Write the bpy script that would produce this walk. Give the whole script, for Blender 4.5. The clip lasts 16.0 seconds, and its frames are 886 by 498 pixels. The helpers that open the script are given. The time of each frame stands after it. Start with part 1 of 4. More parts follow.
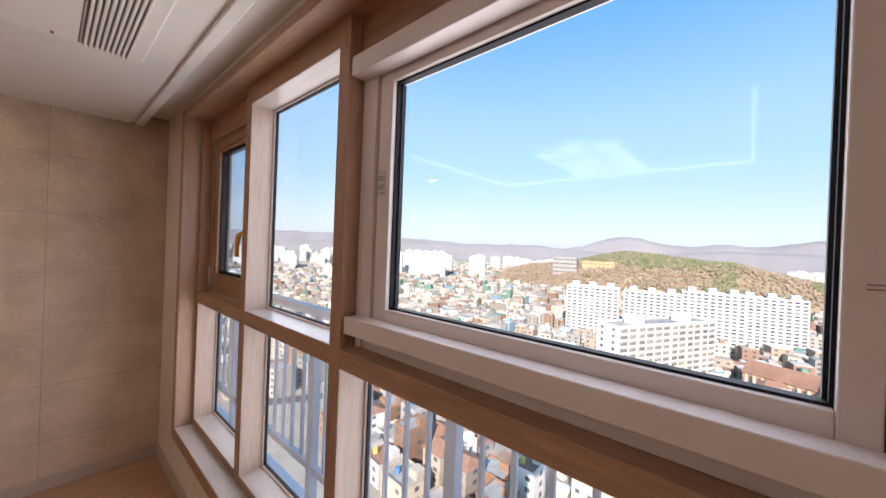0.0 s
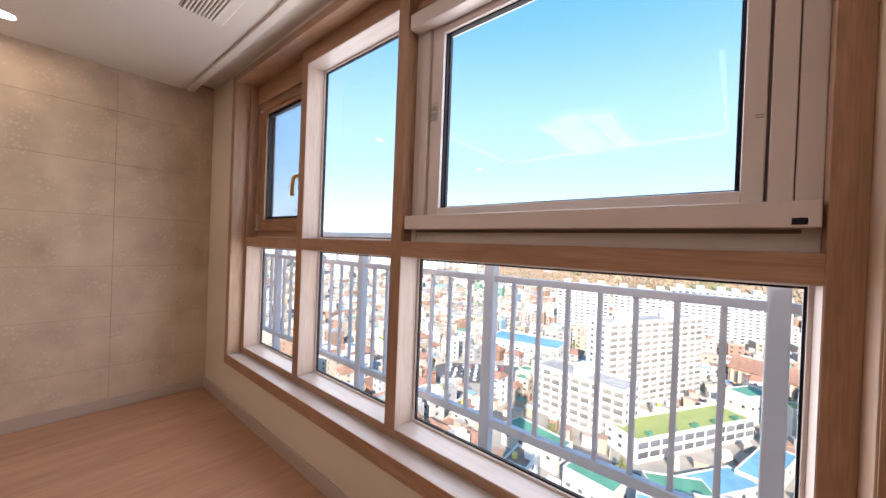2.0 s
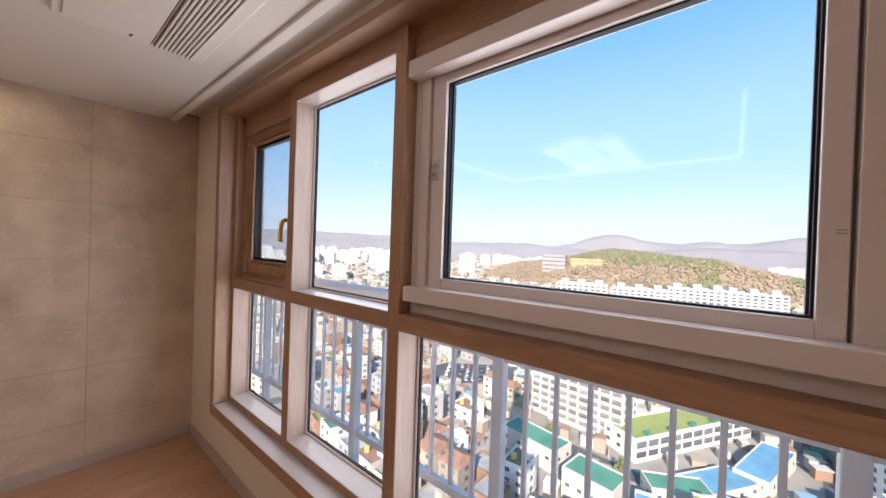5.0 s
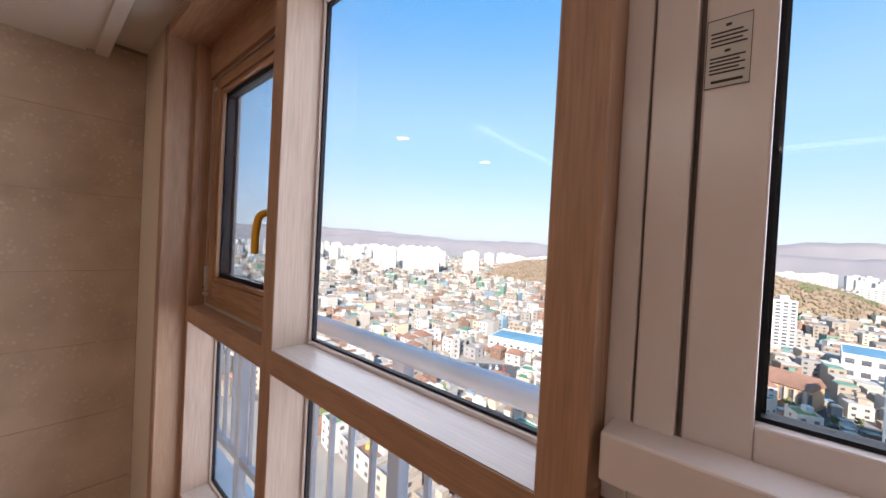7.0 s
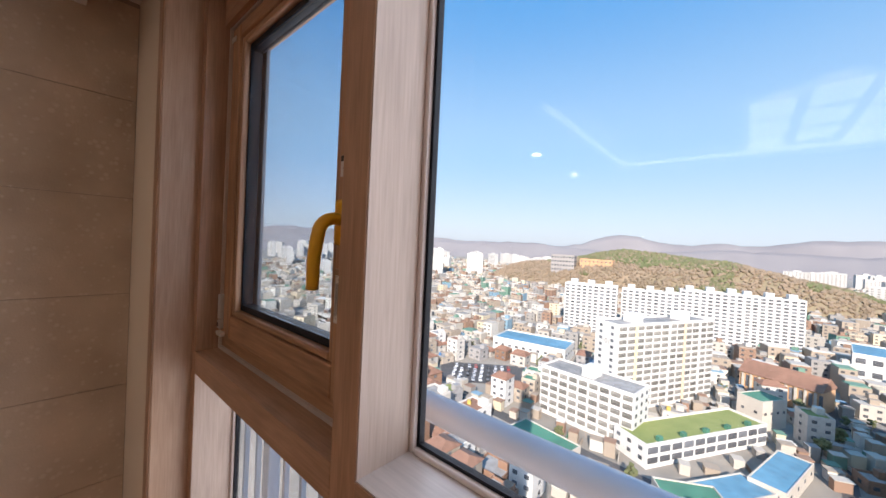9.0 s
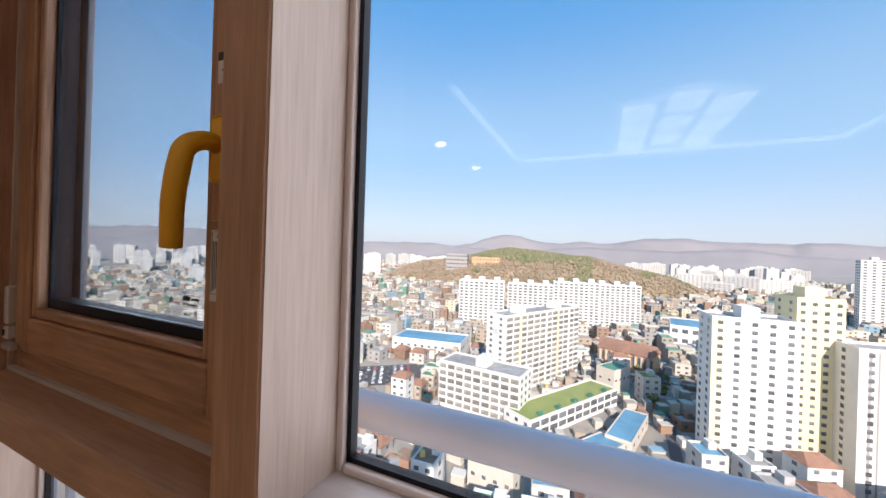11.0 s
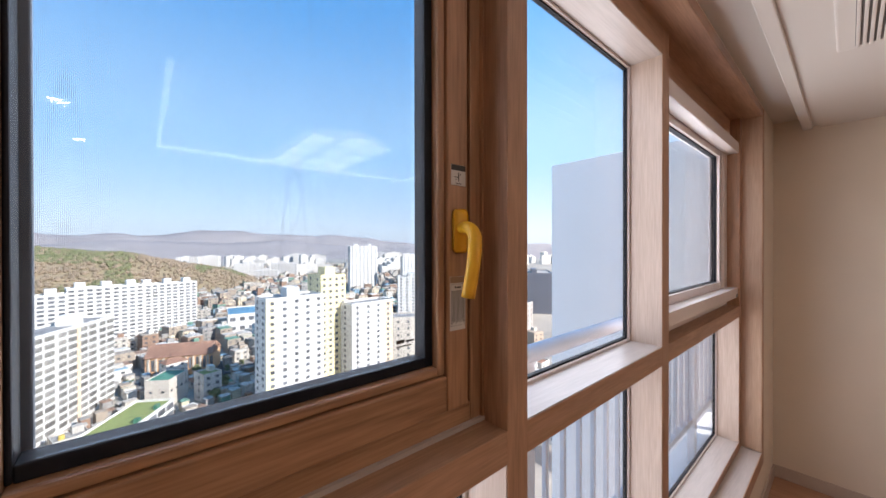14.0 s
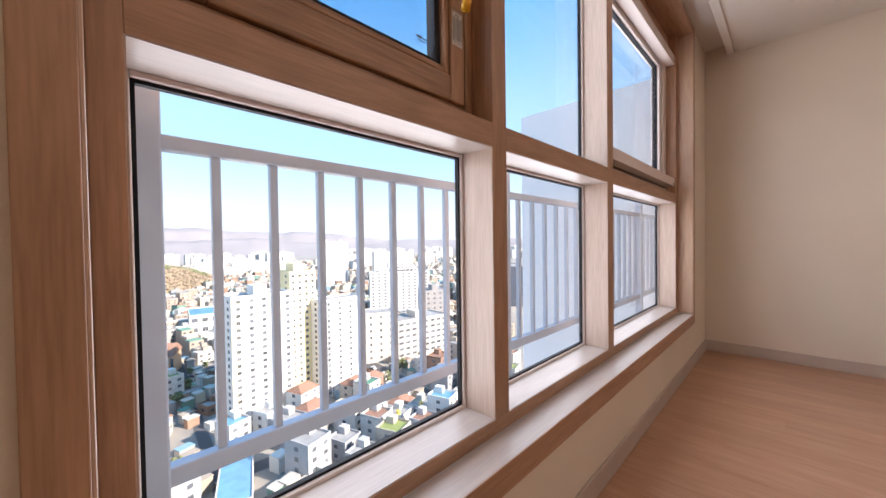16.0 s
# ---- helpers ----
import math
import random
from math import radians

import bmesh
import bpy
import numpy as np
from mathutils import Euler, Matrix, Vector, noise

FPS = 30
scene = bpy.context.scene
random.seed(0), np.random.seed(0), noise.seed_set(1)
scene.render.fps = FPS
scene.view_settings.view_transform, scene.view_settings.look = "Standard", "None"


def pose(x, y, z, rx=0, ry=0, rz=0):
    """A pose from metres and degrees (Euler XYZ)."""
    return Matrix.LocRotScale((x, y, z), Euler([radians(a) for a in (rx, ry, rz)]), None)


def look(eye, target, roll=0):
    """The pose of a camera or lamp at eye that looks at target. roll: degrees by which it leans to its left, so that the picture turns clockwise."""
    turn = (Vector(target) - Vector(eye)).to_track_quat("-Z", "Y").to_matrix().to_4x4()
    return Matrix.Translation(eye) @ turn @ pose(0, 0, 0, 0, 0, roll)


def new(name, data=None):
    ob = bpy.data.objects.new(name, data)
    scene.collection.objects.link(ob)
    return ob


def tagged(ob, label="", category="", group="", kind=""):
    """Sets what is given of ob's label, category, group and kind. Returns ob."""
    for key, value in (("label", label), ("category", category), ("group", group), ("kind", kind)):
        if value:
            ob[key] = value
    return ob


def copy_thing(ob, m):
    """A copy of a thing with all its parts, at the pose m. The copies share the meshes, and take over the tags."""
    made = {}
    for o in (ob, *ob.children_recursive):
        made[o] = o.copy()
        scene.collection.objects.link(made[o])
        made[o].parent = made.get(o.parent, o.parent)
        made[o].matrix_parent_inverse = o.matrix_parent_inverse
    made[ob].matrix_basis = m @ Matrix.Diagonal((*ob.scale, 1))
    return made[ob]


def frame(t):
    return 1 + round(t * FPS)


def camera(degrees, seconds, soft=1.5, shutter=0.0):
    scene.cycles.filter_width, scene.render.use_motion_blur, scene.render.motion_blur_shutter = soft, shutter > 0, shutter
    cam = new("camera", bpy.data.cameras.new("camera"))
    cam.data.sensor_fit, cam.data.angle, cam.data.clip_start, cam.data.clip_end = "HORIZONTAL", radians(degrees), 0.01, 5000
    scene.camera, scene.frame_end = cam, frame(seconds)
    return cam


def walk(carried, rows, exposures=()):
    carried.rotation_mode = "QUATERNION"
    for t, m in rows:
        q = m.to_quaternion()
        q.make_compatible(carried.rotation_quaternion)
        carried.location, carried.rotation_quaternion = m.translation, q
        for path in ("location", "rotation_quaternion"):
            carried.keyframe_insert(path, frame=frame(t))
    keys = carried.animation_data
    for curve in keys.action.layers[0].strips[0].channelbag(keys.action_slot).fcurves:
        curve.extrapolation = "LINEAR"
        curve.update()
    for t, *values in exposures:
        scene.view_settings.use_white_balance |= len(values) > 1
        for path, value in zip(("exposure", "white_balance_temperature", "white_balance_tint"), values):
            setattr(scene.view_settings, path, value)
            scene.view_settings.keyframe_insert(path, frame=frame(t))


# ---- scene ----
cam = camera(103.5, 16.0)
PATH = [
    (0, (1.818, -0.632, 1.545), (0.493, 0.867, 1.539), 2.2),
    (0.5, (1.783, -0.664, 1.494), (0.458, 0.835, 1.486), 2.0),
    (1, (1.85, -0.818, 1.431), (0.542, 0.695, 1.423), 2.1),
    (1.5, (1.914, -0.963, 1.358), (0.621, 0.563, 1.348), 2.1),
    (2, (1.91, -1.005, 1.189), (0.62, 0.523, 1.176), 2.2),
    (2.5, (1.897, -0.994, 1.002), (0.608, 0.534, 0.987), 2.2),
    (3, (1.893, -1.021, 0.942), (0.607, 0.51, 0.925), 2.2),
    (3.5, (1.891, -1.0, 1.144), (0.603, 0.53, 1.132), 2.1),
    (4, (1.906, -0.989, 1.385), (0.621, 0.543, 1.38), 2.1),
    (4.2, (1.9, -0.985, 1.414), (0.614, 0.546, 1.409), 2.1),
    (6.3, (1.276, -0.584, 1.495), (0.023, 0.974, 1.459), 2.2),
    (6.5, (1.164, -0.524, 1.501), (-0.096, 1.03, 1.468), 2.9),
    (7, (0.951, -0.421, 1.517), (-0.347, 1.101, 1.489), 3.0),
    (7.5, (0.766, -0.369, 1.538), (-0.557, 1.13, 1.509), 2.8),
    (8, (0.627, -0.344, 1.566), (-0.697, 1.155, 1.537), 2.7),
    (8.2, (0.575, -0.333, 1.575), (-0.746, 1.168, 1.547), 2.7),
    (10.3, (0.277, -0.205, 1.475), (-0.996, 1.338, 1.462), 2.1),
    (10.5, (0.275, -0.189, 1.472), (-0.912, 1.42, 1.454), 2.4),
    (11, (0.276, -0.217, 1.468), (-0.55, 1.605, 1.468), 1.8),
    (11.5, (0.229, -0.278, 1.463), (-0.205, 1.674, 1.465), 1.6),
    (12, (0.08, -0.276, 1.497), (0.142, 1.723, 1.508), 0.8),
    (12.5, (-0.089, -0.317, 1.51), (0.384, 1.627, 1.518), 0.5),
    (13, (-0.216, -0.417, 1.536), (0.727, 1.348, 1.538), 0.1),
    (13.3, (-0.305, -0.439, 1.536), (0.837, 1.203, 1.548), -0.3),
    (13.5, (-0.387, -0.428, 1.55), (0.837, 1.153, 1.535), -0.2),
    (14, (-0.575, -0.413, 1.547), (0.729, 1.104, 1.538), -0.1),
    (14.5, (-0.706, -0.455, 1.509), (0.617, 1.045, 1.499), -0.2),
    (15, (-0.782, -0.498, 1.331), (0.594, 0.953, 1.315), -0.4),
    (15.5, (-0.795, -0.548, 1.07), (0.609, 0.876, 1.043), -0.7),
    (16, (-0.818, -0.557, 0.889), (0.603, 0.851, 0.853), -0.8),
]
EXPOSURE = [(0, 0.85), (1.0, 1.1), (1.5, 1.2), (2.5, 1.23), (3.5, 1.18), (4.2, 1.0), (6.3, 0.9), (7.0, 0.85), (7.5, 1.08), (8.0, 0.65), (10.3, 0.66), (11.5, 0.46), (12.3, 0.36), (13.0, 0.65), (13.5, 0.95), (14.0, 1.1), (14.5, 1.35), (15.0, 1.8), (15.5, 1.9), (16.0, 1.25)]
walk(cam, [(t, look(eye, target, roll)) for t, eye, target, roll in PATH], [(t, s, 6500, 15) for t, s in EXPOSURE])

# ---- world, sun, lamps, exposure ----
world = bpy.data.worlds.new("sky_world")
scene.world = world
world.use_nodes = True
wn = world.node_tree
sky = wn.nodes.new("ShaderNodeTexSky")
sky.sky_type = "NISHITA"
sky.sun_disc = False
SUN = Vector((0.36, -0.78, 0.50)).normalized()
sky.sun_elevation = math.asin(SUN.z)
sky.sun_rotation = math.atan2(SUN.x, SUN.y)
sky.air_density = 1.0
sky.dust_density = 1.2
sky.ozone_density = 3.0
# thin haze: pale towards the horizon, clear blue overhead
where = wn.nodes.new("ShaderNodeTexCoord")
split = wn.nodes.new("ShaderNodeSeparateXYZ")
wn.links.new(where.outputs["Generated"], split.inputs[0])
ramp_sky = wn.nodes.new("ShaderNodeValToRGB")
ramp_sky.color_ramp.interpolation = "EASE"
low_sky, high_sky = ramp_sky.color_ramp.elements
low_sky.position, low_sky.color = 0.0, (0.68, 0.78, 0.92, 1)
high_sky.position, high_sky.color = 0.62, (0.10, 0.43, 0.90, 1)
mid_sky = ramp_sky.color_ramp.elements.new(0.26)
mid_sky.color = (0.40, 0.68, 0.96, 1)
wn.links.new(split.outputs["Z"], ramp_sky.inputs[0])
gain = wn.nodes.new("ShaderNodeVectorMath")
gain.operation = "SCALE"
gain.inputs["Scale"].default_value = 4.5
wn.links.new(ramp_sky.outputs[0], gain.inputs[0])
haze = wn.nodes.new("ShaderNodeMix")
haze.data_type = "RGBA"
haze.inputs[0].default_value = 0.8
wn.links.new(sky.outputs[0], haze.inputs[6])
wn.links.new(gain.outputs[0], haze.inputs[7])
wn.links.new(haze.outputs[2], wn.nodes["Background"].inputs[0])
wn.nodes["Background"].inputs[1].default_value = 0.15
sun_data = bpy.data.lights.new("sun", "SUN")
sun_data.energy, sun_data.angle, sun_data.color = 5.0, radians(0.5), (1.0, 0.94, 0.84)
sun_ob = new("sun", sun_data)
sun_ob.matrix_world = look(SUN * 300, (0, 0, 0))

# daylight of the open sky, entering by the window opening
day = bpy.data.lights.new("window_daylight", "AREA")
day.shape, day.size, day.size_y, day.energy, day.color = "RECTANGLE", 2.8, 1.75, 19.5, (0.93, 0.96, 1.0)
day_ob = new("window_daylight", day)
day_ob.matrix_world = look((0.63, 0.15, 1.3), (0.63, -2.0, 1.3))


# ---- materials ----
def mat(name, color, rough=0.5, metal=0.0, spots=0.0, scale=8.0, bump=0.0, stretch=None, color2=None, spec=0.5, rnd=0.0, bscale=None):
    """Principled material with mottling at two scales and fine relief."""
    m = bpy.data.materials.new(name)
    m.use_nodes = True
    nt = m.node_tree
    b = nt.nodes["Principled BSDF"]
    b.inputs["Roughness"].default_value, b.inputs["Metallic"].default_value = rough, metal
    b.inputs["Specular IOR Level"].default_value = spec
    b.inputs["Base Color"].default_value = (*color, 1)
    tc = nt.nodes.new("ShaderNodeTexCoord")
    mp = nt.nodes.new("ShaderNodeMapping")
    mp.inputs["Scale"].default_value = stretch or (1, 1, 1)
    nt.links.new(tc.outputs["Object"], mp.inputs[0])
    n1 = nt.nodes.new("ShaderNodeTexNoise")
    n1.inputs["Scale"].default_value, n1.inputs["Detail"].default_value = scale, 6
    n2 = nt.nodes.new("ShaderNodeTexNoise")
    n2.inputs["Scale"].default_value, n2.inputs["Detail"].default_value = scale * 0.13, 3
    for n in (n1, n2):
        nt.links.new(mp.outputs[0], n.inputs[0])
    if spots or color2:
        c2 = color2 or tuple(c * (1 - spots) for c in color)
        add = nt.nodes.new("ShaderNodeMath")
        add.operation = "ADD"
        nt.links.new(n1.outputs[0], add.inputs[0])
        nt.links.new(n2.outputs[0], add.inputs[1])
        ramp = nt.nodes.new("ShaderNodeMapRange")
        ramp.inputs[1].default_value, ramp.inputs[2].default_value = 0.75, 1.25
        nt.links.new(add.outputs[0], ramp.inputs[0])
        mix = nt.nodes.new("ShaderNodeMix")
        mix.data_type = "RGBA"
        mix.inputs[6].default_value, mix.inputs[7].default_value = (*color, 1), (*c2, 1)
        nt.links.new(ramp.outputs[0], mix.inputs[0])
        out = mix.outputs[2]
        if rnd:
            oi = nt.nodes.new("ShaderNodeObjectInfo")
            hs = nt.nodes.new("ShaderNodeHueSaturation")
            r2 = nt.nodes.new("ShaderNodeMapRange")
            r2.inputs[3].default_value, r2.inputs[4].default_value = 1 - rnd, 1 + rnd
            nt.links.new(oi.outputs["Random"], r2.inputs[0])
            nt.links.new(r2.outputs[0], hs.inputs["Value"])
            nt.links.new(out, hs.inputs["Color"])
            out = hs.outputs[0]
        nt.links.new(out, b.inputs["Base Color"])
    if bump:
        bp = nt.nodes.new("ShaderNodeBump")
        bp.inputs["Strength"].default_value, bp.inputs["Distance"].default_value = bump, 0.002
        if bscale:
            n3 = nt.nodes.new("ShaderNodeTexNoise")
            n3.inputs["Scale"].default_value = bscale
            nt.links.new(mp.outputs[0], n3.inputs[0])
            nt.links.new(n3.outputs[0], bp.inputs["Height"])
        else:
            nt.links.new(n1.outputs[0], bp.inputs["Height"])
        nt.links.new(bp.outputs[0], b.inputs["Normal"])
    return m


def wood(name, light, dark, axis, rough=0.45, fine=90.0, rnd=0.0):
    """Wood-grain film: long streaks along one axis and wavy growth lines."""
    m = bpy.data.materials.new(name)
    m.use_nodes = True
    nt = m.node_tree
    b = nt.nodes["Principled BSDF"]
    b.inputs["Roughness"].default_value = rough
    tc = nt.nodes.new("ShaderNodeTexCoord")
    mp = nt.nodes.new("ShaderNodeMapping")
    mp.inputs["Scale"].default_value = [0.05 if i == axis else 1.0 for i in range(3)]
    nt.links.new(tc.outputs["Object"], mp.inputs[0])
    n1 = nt.nodes.new("ShaderNodeTexNoise")
    n1.inputs["Scale"].default_value, n1.inputs["Detail"].default_value = fine * 2.5, 5
    mp2 = nt.nodes.new("ShaderNodeMapping")
    mp2.inputs["Scale"].default_value = [0.12 if i == axis else 1.0 for i in range(3)]
    nt.links.new(tc.outputs["Object"], mp2.inputs[0])
    n2 = nt.nodes.new("ShaderNodeTexNoise")
    n2.inputs["Scale"].default_value, n2.inputs["Detail"].default_value, n2.inputs["Distortion"].default_value = fine * 0.25, 4, 1.5
    nt.links.new(mp.outputs[0], n1.inputs[0])
    nt.links.new(mp2.outputs[0], n2.inputs[0])
    add = nt.nodes.new("ShaderNodeMath")
    add.operation = "ADD"
    nt.links.new(n1.outputs[0], add.inputs[0])
    nt.links.new(n2.outputs[0], add.inputs[1])
    ramp = nt.nodes.new("ShaderNodeMapRange")
    ramp.inputs[1].default_value, ramp.inputs[2].default_value = 0.7, 1.3
    nt.links.new(add.outputs[0], ramp.inputs[0])
    mix = nt.nodes.new("ShaderNodeMix")
    mix.data_type = "RGBA"
    mix.inputs[6].default_value, mix.inputs[7].default_value = (*dark, 1), (*light, 1)
    nt.links.new(ramp.outputs[0], mix.inputs[0])
    out = mix.outputs[2]
    if rnd:
        oi = nt.nodes.new("ShaderNodeObjectInfo")
        hs = nt.nodes.new("ShaderNodeHueSaturation")
        r2 = nt.nodes.new("ShaderNodeMapRange")
        r2.inputs[3].default_value, r2.inputs[4].default_value = 1 - rnd, 1 + rnd
        nt.links.new(oi.outputs["Random"], r2.inputs[0])
        nt.links.new(r2.outputs[0], hs.inputs["Value"])
        nt.links.new(out, hs.inputs["Color"])
        out = hs.outputs[0]
    nt.links.new(out, b.inputs["Base Color"])
    bp = nt.nodes.new("ShaderNodeBump")
    bp.inputs["Strength"].default_value, bp.inputs["Distance"].default_value = 0.25, 0.0006
    nt.links.new(add.outputs[0], bp.inputs["Height"])
    nt.links.new(bp.outputs[0], b.inputs["Normal"])
    return m


def glowing(name, color, strength):
    m = bpy.data.materials.new(name)
    m.use_nodes = True
    b = m.node_tree.nodes["Principled BSDF"]
    b.inputs["Base Color"].default_value = (0.9, 0.9, 0.9, 1)
    b.inputs["Emission Color"].default_value = (*color, 1)
    b.inputs["Emission Strength"].default_value = strength
    return m


def pane_glass(name, tint=(1, 1, 1), gloss=0.022, grazing=0.95):
    m = bpy.data.materials.new(name)
    m.use_nodes = True
    nt = m.node_tree
    out = nt.nodes["Material Output"]
    tr = nt.nodes.new("ShaderNodeBsdfTransparent")
    tr.inputs[0].default_value = (*tint, 1)
    gl = nt.nodes.new("ShaderNodeBsdfGlossy")
    gl.inputs["Roughness"].default_value = 0.0
    lw = nt.nodes.new("ShaderNodeLayerWeight")
    lw.inputs[0].default_value = 0.5
    pw = nt.nodes.new("ShaderNodeMath")
    pw.operation, pw.inputs[1].default_value = "POWER", 5.0
    nt.links.new(lw.outputs["Facing"], pw.inputs[0])
    fr = nt.nodes.new("ShaderNodeMath")
    fr.operation, fr.inputs[1].default_value, fr.inputs[2].default_value = "MULTIPLY_ADD", grazing, gloss
    nt.links.new(pw.outputs[0], fr.inputs[0])
    mx = nt.nodes.new("ShaderNodeMixShader")
    nt.links.new(fr.outputs[0], mx.inputs[0])
    nt.links.new(tr.outputs[0], mx.inputs[1])
    nt.links.new(gl.outputs[0], mx.inputs[2])
    nt.links.new(mx.outputs[0], out.inputs[0])
    return m


W_L, W_D = (0.47, 0.27, 0.165), (0.30, 0.165, 0.095)
WOOD_V = wood("wood_film_upright", W_L, W_D, 2)
WOOD_H = wood("wood_film_level", W_L, W_D, 0)
SASH_V = wood("sash_wood_upright", (0.46, 0.25, 0.135), (0.23, 0.115, 0.058), 2, fine=60)
SASH_H = wood("sash_wood_level", (0.46, 0.25, 0.135), (0.23, 0.115, 0.058), 0, fine=60)
# the frame's wood film again, window light put into a paler colour
LIT_V = wood("lit_wood_film_upright", (0.55, 0.425, 0.35), (0.43, 0.325, 0.26), 2)
LIT_H = wood("lit_wood_film_level", (0.50, 0.425, 0.385), (0.41, 0.345, 0.31), 0, rough=0.34)
CASE_V = wood("casing_wood_film", (0.54, 0.36, 0.25), (0.42, 0.265, 0.175), 2)
PVC = mat("white_pvc", (0.74, 0.65, 0.615), 0.24, spots=0.06, scale=3, bump=0.05, bscale=300)
SEAM = mat("dark_seam", (0.17, 0.125, 0.10), 0.6)
GASKET = mat("black_rubber_gasket", (0.008, 0.009, 0.014), 0.6, spots=0.3, scale=30, spec=0.25)
CEIL = mat("ceiling_paper", (0.74, 0.68, 0.62), 0.8, spots=0.05, scale=2, bump=0.25, bscale=350)
WALLP = mat("beige_wallpaper", (0.72, 0.62, 0.51), 0.8, spots=0.07, scale=2.2, bump=0.35, bscale=260)
BASEB = mat("baseboard_film", (0.50, 0.40, 0.34), 0.5, spots=0.1, scale=6, bump=0.05)
FLOORM = wood("floor_plank_wood", (0.50, 0.285, 0.18), (0.38, 0.195, 0.115), 1, rough=0.32, fine=45, rnd=0.05)
YELLOW = mat("yellow_handle_coating", (0.83, 0.43, 0.015), 0.42, spots=0.15, scale=25, bump=0.1, bscale=400)
LABEL_W = mat("label_paper", (0.62, 0.58, 0.54), 0.6, spots=0.08, scale=50)
LABEL_D = mat("label_print", (0.04, 0.035, 0.03), 0.6)
LABEL_B = mat("label_brown_band", (0.30, 0.19, 0.12), 0.6)
AC_W = mat("white_plastic", (0.76, 0.70, 0.64), 0.4, spots=0.04, scale=4)
DARK = mat("dark_void", (0.02, 0.02, 0.02), 0.8)
VENT = mat("grey_vent_plastic", (0.24, 0.215, 0.195), 0.6, spots=0.1, scale=20)
# white railing paint with the sky's blue reflection put into its colour
RAILW = mat("rail_white_sky_tinted", (0.56, 0.63, 0.73), 0.27, spots=0.12, scale=9, bump=0.08, bscale=120)
SLABW = mat("white_exterior_paint", (0.86, 0.86, 0.87), 0.7, spots=0.05, scale=1.5, bump=0.2, bscale=120)
METAL = mat("hinge_metal", (0.62, 0.60, 0.58), 0.35, metal=0.6, spots=0.1, scale=40)
GLASS = pane_glass("window_glass")
GLASS_LOW_E = pane_glass("coated_sash_glass", (0.91, 0.95, 0.985), 0.02, 0.55)
GLASS_PLAIN = pane_glass("outer_sash_glass", (1, 1, 1), 0.004, 0.25)


def stone_material():
    """Stone-look wallpaper: beige ground with soft blotches and paler specks."""
    m = mat("stone_tile_paper", (0.64, 0.50, 0.375), 0.62, color2=(0.43, 0.325, 0.235), scale=5, bump=0.35, bscale=180, rnd=0.05)
    nt = m.node_tree
    b = nt.nodes["Principled BSDF"]
    src = b.inputs["Base Color"].links[0].from_socket
    geo = nt.nodes.new("ShaderNodeNewGeometry")
    vo = nt.nodes.new("ShaderNodeTexVoronoi")
    vo.inputs["Scale"].default_value = 44
    ns = nt.nodes.new("ShaderNodeTexNoise")
    ns.inputs["Scale"].default_value, ns.inputs["Detail"].default_value = 9, 5
    nt.links.new(geo.outputs["Position"], vo.inputs[0])
    nt.links.new(geo.outputs["Position"], ns.inputs[0])
    sub = nt.nodes.new("ShaderNodeMath")
    sub.operation = "SUBTRACT"
    nt.links.new(ns.outputs[0], sub.inputs[0])
    nt.links.new(vo.outputs["Distance"], sub.inputs[1])
    mr = nt.nodes.new("ShaderNodeMapRange")
    mr.inputs[1].default_value, mr.inputs[2].default_value, mr.inputs[4].default_value = 0.20, 0.46, 0.30
    nt.links.new(sub.outputs[0], mr.inputs[0])
    mix = nt.nodes.new("ShaderNodeMix")
    mix.data_type = "RGBA"
    mix.inputs[7].default_value = (0.78, 0.68, 0.56, 1)
    nt.links.new(mr.outputs[0], mix.inputs[0])
    nt.links.new(src, mix.inputs[6])
    nt.links.new(mix.outputs[2], b.inputs["Base Color"])
    return m


STONE = stone_material()


# ---- mesh helpers ----
def link_mesh(name, bm, material, parent=None, label="", smooth=False):
    me = bpy.data.meshes.new(name)
    bm.to_mesh(me)
    bm.free()
    for f in me.polygons:
        f.use_smooth = smooth
    me.materials.append(material)
    ob = new(name, me)
    if parent:
        ob.parent = parent
    if label:
        ob["label"] = label
    return ob


def part(name, bm, material, parent, label="", smooth=False):
    return link_mesh(name, bm, material, parent, label, smooth)


def box_bm(x0, x1, y0, y1, z0, z1, bevel=0.0, bm=None, seg=2):
    bm = bm or bmesh.new()
    r = bmesh.ops.create_cube(bm, size=1.0)
    vs = r["verts"]
    bmesh.ops.scale(bm, vec=(x1 - x0, y1 - y0, z1 - z0), verts=vs)
    bmesh.ops.translate(bm, vec=((x0 + x1) / 2, (y0 + y1) / 2, (z0 + z1) / 2), verts=vs)
    if bevel:
        es = list({e for v in vs for e in v.link_edges})
        bmesh.ops.bevel(bm, geom=es, offset=bevel, segments=seg, affect="EDGES", profile=0.5)
    return bm


